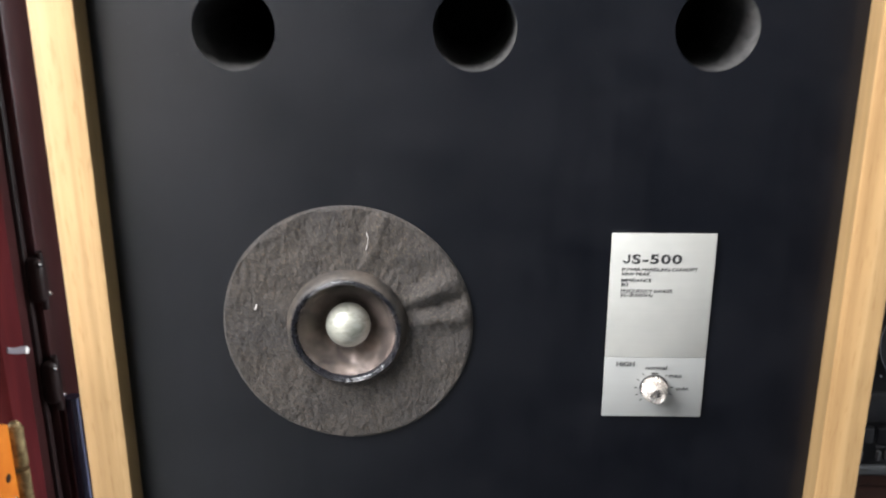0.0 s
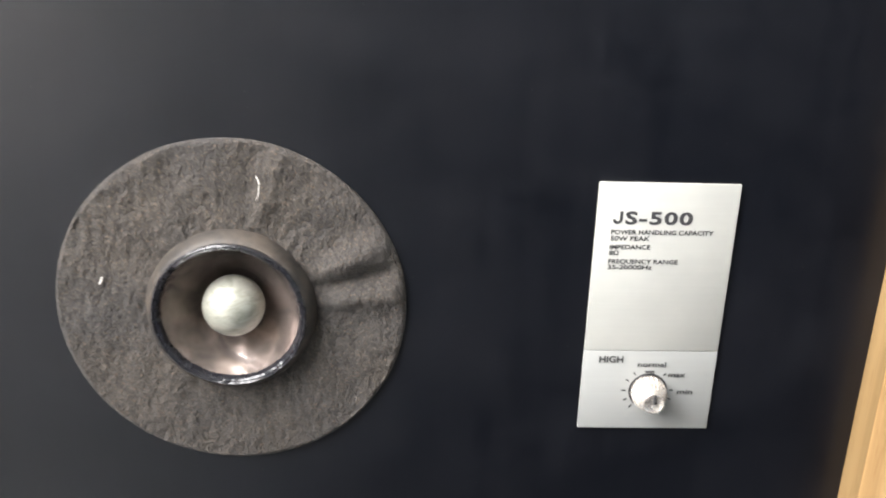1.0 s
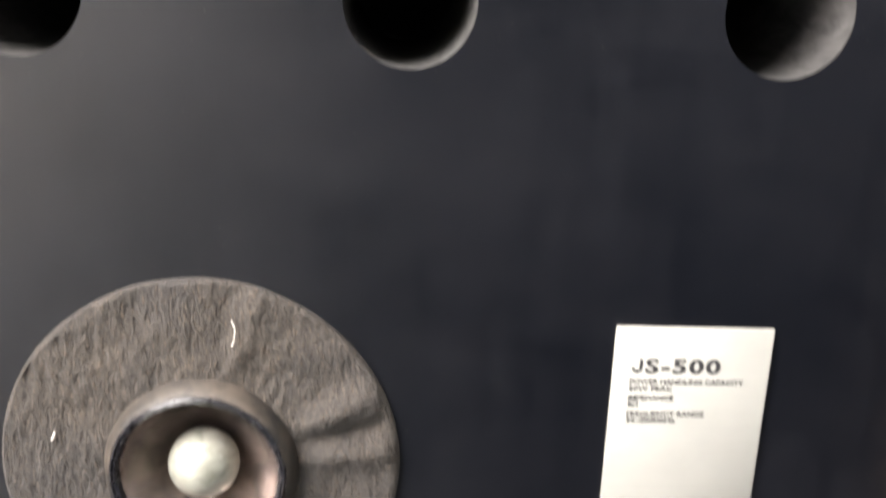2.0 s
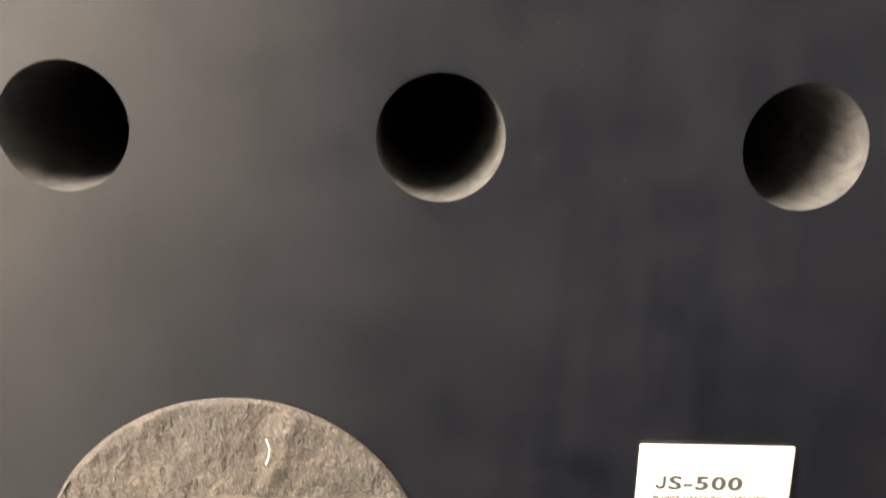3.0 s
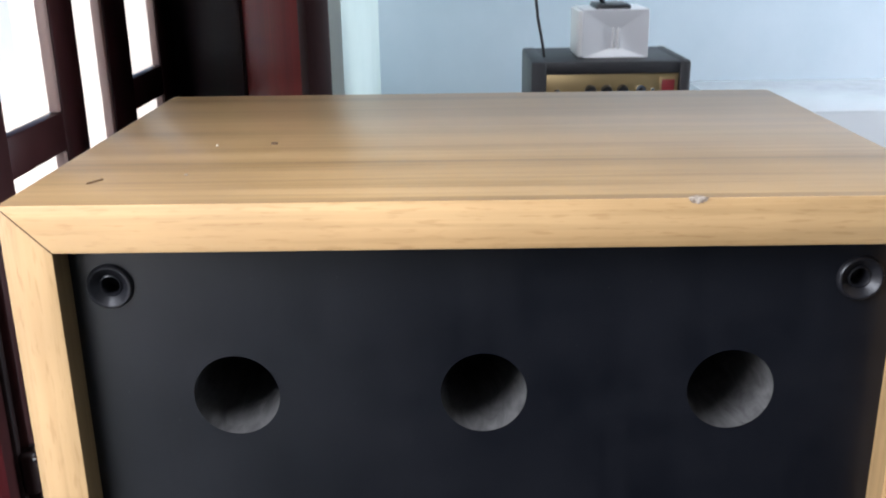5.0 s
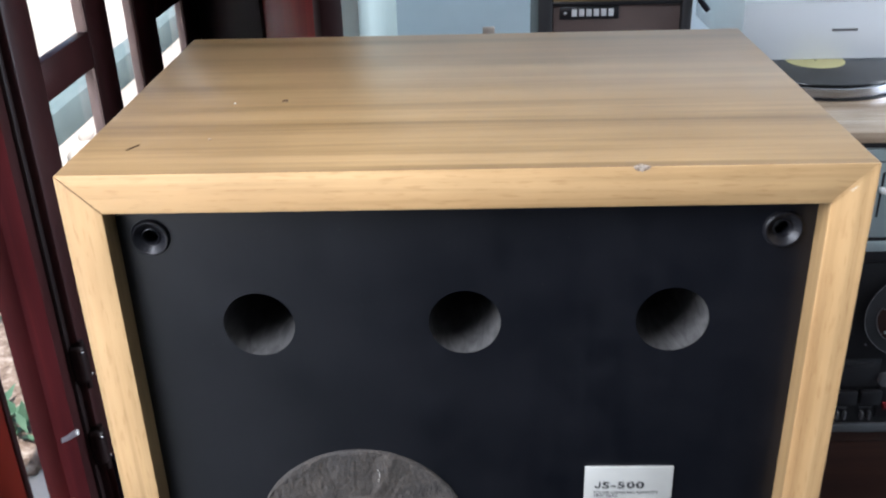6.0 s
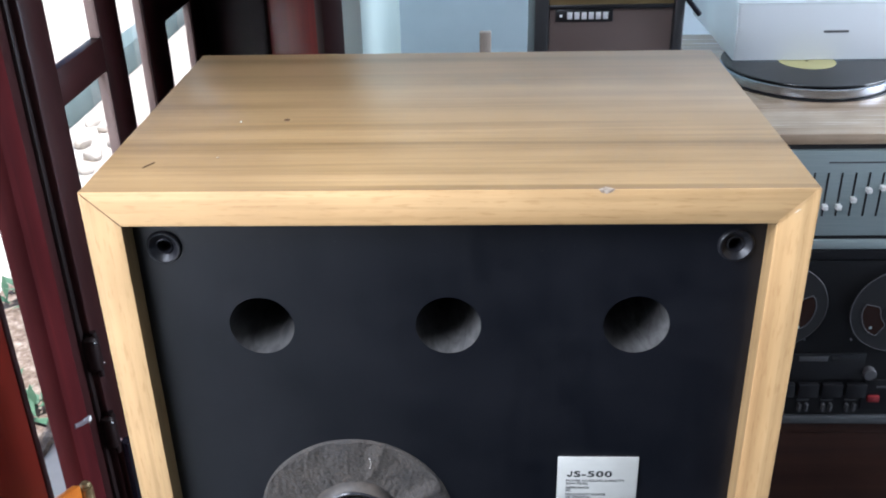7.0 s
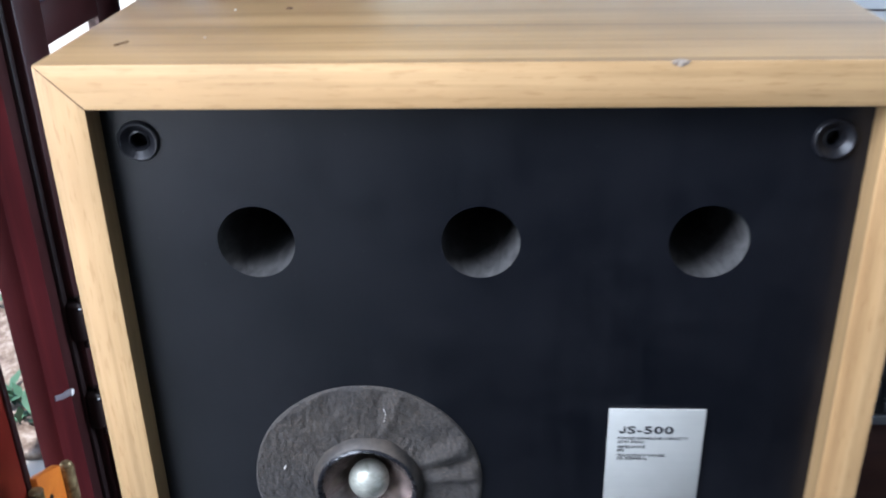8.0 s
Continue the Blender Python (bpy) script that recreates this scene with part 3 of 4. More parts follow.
# baffle with the three port holes
HOLES = [(-0.1005, 1.1852), (0.0, 1.1852), (0.1000, 1.1856)]
HR = 0.0175
TWX, TWZ = -0.0568, 1.0515
bm = bmesh.new()
xb, z0, z1 = W - TH - 0.0001, BOT + TH, TOP - TH - 0.0001
corner = [bm.verts.new((x, REC, z)) for x, z in ((-xb, z0), (xb, z0), (xb, z1), (-xb, z1))]
edges = [bm.edges.new((corner[i], corner[(i + 1) % 4])) for i in range(4)]
for hx, hz, hr in [(x, z, HR) for x, z in HOLES] + [(TWX, TWZ, 0.026), (-0.1462, 1.2332, 0.0083), (0.1466, 1.2332, 0.0083)]:
    ring = [bm.verts.new((hx + hr * math.cos(2 * math.pi * i / 72), REC, hz + hr * math.sin(2 * math.pi * i / 72))) for i in range(72)]
    edges += [bm.edges.new((ring[i], ring[(i + 1) % 72])) for i in range(72)]
bmesh.ops.triangle_fill(bm, use_beauty=True, edges=edges)
part("baffle", S(bm), baffle_paint, sp, "satin black painted baffle, dusty and faintly streaked", smooth=False)
for hx, hz in HOLES:
    prof = [(HR, 0.0), (HR, 0.105)]
    part("port_tube", S(lathe(prof, 72, "y", (hx, REC, hz))), tube_board, sp, "dark grey bass port tube")

# felt ring
def crumple(r, h, a):
    e = noise.noise(Vector((math.cos(a) * 2.2, math.sin(a) * 2.2, 3.0)))
    f = noise.noise(Vector((math.cos(a) * r * 430, math.sin(a) * r * 260, 9.0)))
    s = noise.noise(Vector((math.cos(a) * r * 90, math.sin(a) * r * 90, 1.0)))
    ridge = 0.0
    if 0.027 < r < 0.0565:
        q = math.degrees(a)
        for centre, wide, tall in ((25, 6.0, 0.0024), (15, 3.0, -0.0011), (6, 5.0, 0.0019), (34, 5.0, -0.0005), (72, 4.0, 0.0006), (80, 3.0, -0.0005), (111, 5, -0.0004), (238, 6, 0.0005), (205, 5, -0.0004)):
            dq = (q - centre + 180) % 360 - 180
            ridge += tall * math.exp(-(dq / wide) ** 2)
        ridge *= min(1.0, (r - 0.027) / 0.010, (0.0565 - r) / 0.004 + 0.25)
    edge = 0.0003 * e if r > 0.05 else 0.0
    return r + edge, h - (0.0005 * f + 0.0010 * s + 1.25 * ridge if 0.025 < r < 0.0562 and h < -0.0006 else 0)


prof = [(0.0574, 0.0), (0.0573, -0.0010), (0.0566, -0.0017)] + [(0.0566 - 0.0304 * i / 42, -0.0019) for i in range(1, 43)] + [(0.0262, 0.002)]
part("felt_ring", S(lathe(prof, 380, "y", (TWX, REC, TWZ), crumple)), felt, sp, "wrinkled grey-brown felt ring")

# tweeter: flared surround, black rim, glossy cone, pale dome
def wavy(r, h, a):
    k = noise.noise(Vector((math.cos(a) * 1.7, math.sin(a) * 1.7, h * 80)))
    return r + 0.0004 * k, h + 0.0003 * k


def ragged(r, h, a):
    k = noise.noise(Vector((math.cos(a) * 14, math.sin(a) * 14, r * 900)))
    m = noise.noise(Vector((math.cos(a) * 4, math.sin(a) * 4, 7.0)))
    return r + 0.00022 * k + 0.0002 * m, h + 0.0003 * k


tw = part("tweeter", S(lathe([(0.0280, -0.0006), (0.0279, -0.0022), (0.0276, -0.0034), (0.0270, -0.0050), (0.0263, -0.0066), (0.0256, -0.0076), (0.0250, -0.0080), (0.0243, -0.0079)], 128, "y", (TWX, REC, TWZ), wavy)), rubber, sp, "dusty rubber tweeter surround")
part("rim", S(lathe([(0.0251, -0.0074), (0.0249, -0.0084), (0.0244, -0.0089), (0.0239, -0.0083), (0.0235, -0.0086), (0.0229, -0.0081), (0.0224, -0.0060)], 160, "y", (TWX, REC, TWZ), ragged)), rim_black, tw, "glossy black rim")


def creased(r, h, a):
    """The cone is pressed out of three flat-ish sectors with creases between them."""
    k = 0.0
    for c in (-78, 62, 196):
        dq = (math.degrees(a) - c + 180) % 360 - 180
        k += math.exp(-(dq / 9.0) ** 2)
    fade = max(0.0, 1.0 - abs(r - 0.016) / 0.008)
    return r, h - 0.0007 * k * fade


part("cone", S(lathe([(0.0234, -0.0074), (0.0226, -0.0058), (0.0205, -0.0026), (0.0186, 0.0002), (0.0165, 0.0027), (0.0145, 0.0048), (0.0125, 0.0068), (0.0095, 0.0090), (0.0050, 0.0102)], 128, "y", (TWX, REC, TWZ), creased)), cone_mat, tw, "glossy brownish cone")
prof = [(0.0103 * math.sin(q), 0.0008 - 0.0100 * math.cos(q)) for q in [math.pi * 0.82 * i / 22 for i in range(22, 0, -1)]] + [(0, -0.0092)]
part("dome", S(lathe([(0.0056, 0.0103)] + prof, 64, "y", (TWX, REC, TWZ))), dome_mat, tw, "pale greenish pearl dome cap")

# specks lying on the felt: white fibre and a bit of fluff
part("fibre", S(tube([(-0.0472, 0.0107, 1.0975), (-0.0462, 0.0101, 1.0950), (-0.0465, 0.0101, 1.0920), (-0.0474, 0.0107, 1.0895)], 0.00015, 6)), fluff, sp, "white fibre stuck to the felt")
part("fluff", S(tube([(-0.0990, 0.0108, 1.0600), (-0.0982, 0.0103, 1.0612), (-0.0979, 0.0106, 1.0626)], 0.0003, 7)), fluff, sp, "bit of white fluff")

# control plate
PX0, PX1, PZ0, PZ1, PZM = 0.0616, 0.1079, 1.0068, 1.0972, 1.0373
cp = part("control_plate", S(box(PX0, PX1, REC - 0.0014, REC, PZM, PZ1, 0.0005)), silver_plate, sp, "silver plate with black printing")
part("lower_plate", S(box(PX0, PX1, REC - 0.0013, REC, PZ0, PZM - 0.00005, 0.0004)), grey_plate, cp, "satin grey lower field")
yt = REC - 0.00150


def words(body, size, x, z, width, spread=1.0, bold=0.00004):
    return lettering(body, size, x, yt, z + 0.0007 - BOT, cp, width, spread, bold=bold)


words("S-500", 0.0060, 0.0709, 1.0826, 0.0222, 1.12, 0.00019)
jx, jz, jr, jw, jh = 0.0669, 1.0832, 0.0016, 0.00095, 0.0043
jo = [(jx + jr + jr * math.cos(q), jz + jr + jr * math.sin(q)) for q in [math.pi + math.pi * i / 12 for i in range(13)]]
ji = [(jx + jr + (jr - jw) * math.cos(q), jz + jr + (jr - jw) * math.sin(q)) for q in [2 * math.pi - math.pi * i / 12 for i in range(13)]]
part("lettering", S(prism(jo + [(jx + 2 * jr, jz + jh), (jx + 2 * jr - jw, jz + jh)] + ji, "y", yt - 0.00004, yt + 0.0001)), black_ink, cp, smooth=False)
words("POWER HANDLING CAPACITY", 0.0022, 0.0667, 1.0790, 0.0338)
words("50W PEAK", 0.0022, 0.0667, 1.0768, 0.0130)
words("IMPEDANCE", 0.0022, 0.0667, 1.0738, 0.0135)
words("8\u03a9", 0.0022, 0.0667, 1.0717, 0.0032)
words("FREQUENCY RANGE", 0.0022, 0.0667, 1.0687, 0.0232)
words("35-20000Hz", 0.0022, 0.0667, 1.0667, 0.0148)
words("HIGH", 0.0034, 0.0670, 1.0322, 0.0083)
words("normal", 0.0027, 0.0806, 1.0306, 0.0098)
words("max", 0.0027, 0.0916, 1.0267, 0.0060)
words("min", 0.0027, 0.0954, 1.0201, 0.0055)
KX, KZ = 0.0850, 1.0220
for q, ln, wd in ((90, 0.0007, 0.0032), (50, 0.0011, 0.0005), (128, 0.0014, 0.0004), (152, 0.0014, 0.0004), (180, 0.0014, 0.0004), (205, 0.0014, 0.0004), (228, 0.0014, 0.0004), (2, 0.0012, 0.0005), (-22, 0.0014, 0.0004)):
    bm = box(0.0077 if q != 90 else 0.0070, (0.0077 if q != 90 else 0.0070) + ln, yt, yt + 0.0003, -wd / 2, wd / 2)
    bmesh.ops.rotate(bm, verts=bm.verts[:], matrix=Matrix.Rotation(-radians(q), 3, "Y"))
    bmesh.ops.translate(bm, verts=bm.verts[:], vec=(KX, 0, KZ))
    part("scale_mark", S(bm), black_ink, cp)


def fluted(r, h, a):
    k = 0.5 + 0.5 * math.cos(a * 24)
    if -0.0086 < h < -0.0042:
        r -= 0.00105 * k * min(1.0, (h + 0.0086) / 0.001)
    return r, h


part("knob_recess", S(lathe([(0, -0.0016), (0.0066, -0.0016), (0.0067, -0.0014)], 48, "y", (KX, REC, KZ))), black_plastic, cp, "black gap round the knob")
kb = part("knob", S(lathe([(0.0056, -0.0014), (0.0061, -0.0018), (0.0061, -0.0038), (0.0060, -0.0046), (0.0055, -0.0066), (0.0049, -0.0080), (0.0042, -0.0088), (0.0039, -0.0104), (0.0037, -0.0110), (0.0032, -0.0111), (0.0026, -0.0107), (0.0012, -0.0104), (0, -0.0104)], 120, "y", (KX, REC, KZ), fluted)), knob_metal, cp, "pearly silver fluted knob")
part("index_line", S(box(KX - 0.0003, KX + 0.0003, REC - 0.0113, REC - 0.0103, KZ + 0.0002, KZ + 0.0036)), black_ink, kb)

# grille sockets at the upper corners
for sx in (-0.1462, 0.1466):
    sk = part("grille_socket", S(lathe([(0.0092, 0.0), (0.0091, -0.0010), (0.0088, -0.0018), (0.0083, -0.0022), (0.0076, -0.0021), (0.0068, -0.0014), (0.0058, -0.0004), (0.0048, 0.0004), (0.0042, 0.0010), (0.0040, 0.004), (0.0039, 0.010), (0, 0.0105)], 64, "y", (sx, REC, 1.2334))), socket_plastic, sp, "glossy black plastic grille socket")
    part("spring_lip", S(lathe([(0.0045, 0.0007), (0.0043, 0.0001), (0.0039, -0.0001), (0.0035, 0.0004), (0.0033, 0.0020)], 40, "y", (sx, REC, 1.2334))), socket_plastic, sk)

# chip in the top front edge, splinters and specks
rng = random.Random(9)
bm = bmesh.new()
ring = []
for i in range(14):
    u = i / 13
    x = 0.0742 + 0.0075 * u
    dz = -0.0021 * math.sin(math.pi * u) ** 0.7 * (0.75 + 0.5 * rng.random())
    dy = 0.0030 * math.sin(math.pi * u) ** 0.7 * (0.7 + 0.6 * rng.random())
    k = 0.0003 * rng.random()
    ring.append((bm.verts.new((x, -0.0002, TOP + dz)), bm.verts.new((x, -0.0002 - k, TOP + 0.0002 + k)), bm.verts.new((x, dy, TOP + 0.0002))))
for p, q in zip(ring, ring[1:]):
    bm.faces.new((p[0], q[0], q[1], p[1]))
    bm.faces.new((p[1], q[1], q[2], p[2]))
part("chip", S(bm), chipboard, sp, "pale torn chip in the front edge")
part("speck", S(tube([(-0.157, 0.031, TOP + 0.0003), (-0.153, 0.038, TOP + 0.0003)], 0.0004, 6)), glue_line, sp, "dark splinter")
part("speck", S(box(-0.1218, -0.1203, 0.0443, 0.0452, TOP, TOP + 0.0004, 0.0001)), chipboard, sp, "pale speck")
part("speck", S(box(-0.1213, -0.1205, 0.0995, 0.1010, TOP, TOP + 0.0006, 0.0002)), fluff, sp, "white speck")
part("speck", S(box(-0.0960, -0.0930, 0.1015, 0.1035, TOP, TOP + 0.0008, 0.0003)), glue_line, sp, "dark speck")
part("speck", S(tube([(0.1688, -0.0001, 1.2572), (0.1712, -0.0001, 1.2592)], 0.00014, 6)), fluff, sp, "dried glue at the corner joint")

# table under the loudspeaker
t = thing("table", "plain dark brown wooden table under the loudspeaker", "table", (0, 0.1, 0))
part("tabletop", box(-0.26, 0.30, -0.14, 0.24, 0.615, 0.65, 0.004), brown_wood, t)
for lx in (-0.24, 0.24):
    for ly in (-0.12, 0.18):
        part("leg", box(lx, lx + 0.04, ly, ly + 0.04, 0.0, 0.615, 0.003), brown_wood, t)

# ---- equipment on the right ----
YF = 1.0
t = thing("low_cabinet", "dark brown wooden cabinet under the tape deck", "cabinet", (0.7, YF, 0))
part("top_board", box(-0.30, 0.42, 0.0, 0.46, 0.343, 0.365, 0.003), brown_wood, t)
part("body", box(-0.295, 0.415, 0.004, 0.455, 0.0, 0.342, 0.003), brown_wood, t)

DX = 0.44
t = thing("tape_deck", "black reel-to-reel tape deck with grey reels, on the cabinet", "tape deck", (DX, YF, 0.365))


def D(bm):
    bmesh.ops.translate(bm, verts=bm.verts[:], vec=(-DX, -YF, -0.365))
    return bm


part("body", D(box(DX, DX + 0.45, YF + 0.004, YF + 0.30, 0.366, 0.722, 0.004)), black_cover, t)
part("fascia", D(box(DX + 0.004, DX + 0.446, YF, YF + 0.006, 0.385, 0.700, 0.002)), black_fascia, t)
part("bottom_trim", D(box(DX, DX + 0.45, YF - 0.006, YF + 0.006, 0.368, 0.384, 0.002)), dull_trim, t, "dull grey bottom trim")
part("top_gap", D(box(DX, DX + 0.45, YF - 0.002, YF + 0.006, 0.702, 0.722, 0.002)), black_plastic, t)
def kidney(r0, r1, half, n=10):
    """The outline of a reel's cut-out: a ring sector with rounded corners."""
    out = []
    for i in range(n + 1):
        q = -half + 2 * half * i / n
        k = 0.004 * abs(2 * i / n - 1) ** 4
        out.append(((r1 - k) * math.cos(q), (r1 - k) * math.sin(q)))
    for i in range(n + 1):
        q = half - 2 * half * i / n
        k = 0.004 * abs(2 * i / n - 1) ** 4
        out.append(((r0 + k) * math.cos(q), (r0 + k) * math.sin(q)))
    return out


for rx, rz, turn in ((0.5245, 0.622, 12), (0.722, 0.614, 38)):
    reel = part("reel", D(lathe([(0.010, -0.020), (0.078, -0.020), (0.0785, -0.0185), (0.078, -0.017), (0.010, -0.017)], 64, "y", (rx, YF, rz))), smoke_plastic, t, "smoky grey plastic tape reel")
    part("reel_edge", D(lathe([(0.0778, -0.0204), (0.0786, -0.0208), (0.0792, -0.0202), (0.0790, -0.0192)], 72, "y", (rx, YF, rz))), grey_label, reel, "thin pale reel edge")
    part("tape_pack", D(lathe([(0.024, -0.0165), (0.046, -0.0165), (0.046, -0.006), (0.024, -0.006)], 48, "y", (rx, YF, rz))), tape_brown, reel, "brown wound tape")
    part("hub", D(lathe([(0, -0.026), (0.010, -0.026), (0.014, -0.022), (0.024, -0.0212), (0.025, -0.020)], 40, "y", (rx, YF, rz))), black_plastic, reel)
    for q in (turn, turn + 120, turn + 240):
        rot = Matrix.Rotation(radians(q), 3, "Y")
        shape = kidney(0.029, 0.060, radians(36))
        bm = prism(shape, "y", -0.0209, -0.0200)
        bmesh.ops.rotate(bm, verts=bm.verts[:], matrix=rot)
        bmesh.ops.translate(bm, verts=bm.verts[:], vec=(rx, YF, rz))
        part("reel_window", D(bm), tape_brown, reel, "cut-out showing glossy brown tape")
        bm = tube([rot @ Vector((u, -0.0209, v)) + Vector((rx, YF, rz)) for u, v in shape + shape[:1]], 0.0008, 6)
        part("window_edge", D(bm), grey_label, reel)
    for q in (turn + 60, turn + 180, turn + 300):
        part("reel_screw", D(lathe([(0, -0.0222), (0.0022, -0.0218), (0.0028, -0.020)], 14, "y", (rx + 0.052 * math.cos(radians(q)), YF, rz + 0.052 * math.sin(radians(q))))), silver_fascia, reel)
part("meter_panel", D(box(0.545, 0.694, YF - 0.004, YF + 0.004, 0.464, 0.518, 0.002)), black_plastic, t)
part("meter_label", D(box(0.578, 0.628, YF - 0.0052, YF - 0.0036, 0.503, 0.513, 0.0004)), grey_label, t)
part("meter_label", D(box(0.634, 0.680, YF - 0.0052, YF - 0.0036, 0.503, 0.513, 0.0004)), smoke_plastic, t)
for k in range(5):
    bx = 0.50 + 0.042 * k
    part("key", D(box(bx, bx + 0.036, YF - 0.010, YF + 0.002, 0.428, 0.456, 0.002)), black_plastic, t)
    part("key_label", D(box(bx + 0.004, bx + 0.026, YF - 0.0012, YF + 0.001, 0.416, 0.420)), grey_label, t)
    part("slider", D(box(bx + 0.006, bx + 0.011, YF - 0.009, YF + 0.002, 0.396, 0.412, 0.001)), grey_label, t)
    part("slider", D(box(bx + 0.019, bx + 0.024, YF - 0.009, YF + 0.002, 0.396, 0.412, 0.001)), grey_label, t)
part("red_key", D(box(0.709, 0.730, YF - 0.010, YF + 0.002, 0.418, 0.431, 0.002)), red_button, t, "red recording key")
part("key_panel", D(box(0.700, 0.82, YF - 0.004, YF + 0.003, 0.398, 0.462, 0.002)), black_plastic, t)
part("key_mark", D(box(0.722, 0.742, YF - 0.0052, YF - 0.003, 0.446, 0.450)), grey_label, t)
part("dial", D(lathe([(0, -0.014), (0.010, -0.0135), (0.0115, -0.012), (0.0115, 0.0)], 32, "y", (0.703, YF, 0.479))), grey_label, t, "grey round knob")
for sx in (0.582, 0.662):
    part("screw", D(lathe([(0, -0.002), (0.002, -0.0018), (0.0026, 0.0)], 12, "y", (sx, YF, 0.546))), chrome, t)

t = thing("equalizer", "silver graphic equalizer with rows of sliders, on the tape deck", "equalizer", (DX, YF, 0.722))


def E(bm):
    bmesh.ops.translate(bm, verts=bm.verts[:], vec=(-DX, -YF, -0.722))
    return bm


part("body", E(box(DX, DX + 0.45, YF + 0.004, YF + 0.28, 0.7225, 0.9065, 0.003)), black_cover, t)
part("fascia", E(box(DX, DX + 0.45, YF - 0.004, YF + 0.006, 0.748, 0.897, 0.002)), silver_fascia, t, "silver front panel")
part("lower_trim", E(box(DX, DX + 0.45, YF - 0.006, YF + 0.006, 0.724, 0.741, 0.002)), silver_fascia, t)
part("shadow_gap", E(box(DX, DX + 0.45, YF - 0.001, YF + 0.006, 0.741, 0.748)), black_plastic, t)
heights = (0.795, 0.803, 0.803, 0.803, 0.8155, 0.832, 0.836, 0.826, 0.812, 0.80, 0.815, 0.83)
for k, hz in enumerate(heights):
    kx = 0.5293 + 0.0216 * k
    part("slot", E(box(kx - 0.0016, kx + 0.0016, YF - 0.0046, YF - 0.0036, 0.784, 0.860)), black_plastic, t)
    part("slider_knob", E(box(kx - 0.0042, kx + 0.0042, YF - 0.0165, YF - 0.0044, hz - 0.0040, hz + 0.0040, 0.0014, 2)), white_plastic, t, "bright pale slider knob")
part("lettering_bar", E(box(0.57, 0.66, YF - 0.0045, YF - 0.0039, 0.876, 0.8785)), grey_label, t)

t = thing("turntable", "pale wooden turntable with black record and hazy lid set back", "turntable", (DX + 0.02, YF - 0.004, 0.907))


def T(bm):
    bmesh.ops.translate(bm, verts=bm.verts[:], vec=(-DX - 0.02, -YF + 0.004, -0.907))
    return bm


RX, RY = 0.615, 1.297
part("plinth", T(box(0.43, 0.90, 0.994, 1.60, 0.9075, 0.926, 0.003)), plinth_wood, t, "pale wooden plinth")
part("platter", T(lathe([(0, 0.9275), (0.135, 0.9275), (0.150, 0.930), (0.1515, 0.934), (0.1515, 0.946), (0.149, 0.948), (0, 0.948)], 96, "z", (RX, RY, 0))), platter_metal, t, "polished metal platter")
part("platter_foot", T(lathe([(0, 0.926), (0.153, 0.926), (0.153, 0.9285), (0, 0.9285)], 96, "z", (RX, RY, 0))), black_plastic, t)
rec = part("record", T(lathe([(0, 0.950), (0.1485, 0.950), (0.151, 0.9515), (0.1505, 0.953), (0.149, 0.9534)] + [(0.146 - 0.001 * i, 0.9532 + 0.00025 * (i % 2)) for i in range(92)] + [(0.052, 0.9534), (0, 0.9534)], 128, "z", (RX, RY, 0))), vinyl, t, "black vinyl record")
part("record_label", T(lathe([(0.003, 0.9538), (0.050, 0.9538), (0.0505, 0.9534)], 64, "z", (RX, RY, 0))), yellow_label, rec, "yellow paper label")
lid = part("lid", T(box(0.4855, 0.9015, 1.300, 1.303, 0.9550, 1.0555, 0.0008)), lid_plastic, t, "hazy translucent plastic lid")
part("lid_side", T(box(0.482, 0.485, 1.300, 1.66, 0.9550, 1.0555, 0.0008)), lid_plastic, lid)
part("lid_side", T(box(0.902, 0.905, 1.300, 1.66, 0.9550, 1.0555, 0.0008)), lid_plastic, lid)
part("lid_top", T(box(0.482, 0.905, 1.300, 1.66, 1.056, 1.059, 0.0008)), lid_plastic, lid)
part("lid_badge", T(box(0.638, 0.682, 1.2985, 1.3002, 1.0045, 1.0085)), grey_label, lid, "small grey badge")

# ---- amplifier behind the loudspeaker, with the small silver box on it ----
t = thing("pedestal", "plain dark wooden pedestal under the amplifier", "pedestal", (0.21, 1.06, 0))
part("body", box(-0.13, 0.13, -0.10, 0.12, 0.0, 0.84, 0.004), brown_wood, t)
AY = 0.975
t = thing("guitar_amplifier", "small black amplifier with taupe grille cloth and brass panel", "amplifier", (0.2085, AY, 0.84))


def A(bm):
    bmesh.ops.translate(bm, verts=bm.verts[:], vec=(-0.2085, -AY, -0.84))
    return bm


bm = box(0.0995, 0.121, AY, AY + 0.17, 0.841, 1.192, 0.004)
box(0.302, 0.3175, AY, AY + 0.17, 0.841, 1.192, 0.004, bm=bm)
box(0.119, 0.304, AY + 0.002, AY + 0.17, 1.174, 1.1915, 0.003, bm=bm)
box(0.119, 0.304, AY + 0.002, AY + 0.17, 0.842, 0.862, 0.003, bm=bm)
box(0.119, 0.304, AY + 0.15, AY + 0.168, 0.85, 1.18, bm=bm)
part("cabinet", A(bm), black_cover, t)
part("grille", A(box(0.1205, 0.3025, AY + 0.010, AY + 0.022, 0.86, 1.128, 0.002)), grille_cloth, t, "taupe grille cloth")
pnl = part("control_panel", A(box(0.1205, 0.3025, AY + 0.006, AY + 0.018, 1.1325, 1.175, 0.002)), brass, t, "brass control panel")
part("panel_edge", A(box(0.1205, 0.3025, AY + 0.003, AY + 0.020, 1.1275, 1.1335, 0.001)), black_plastic, t)
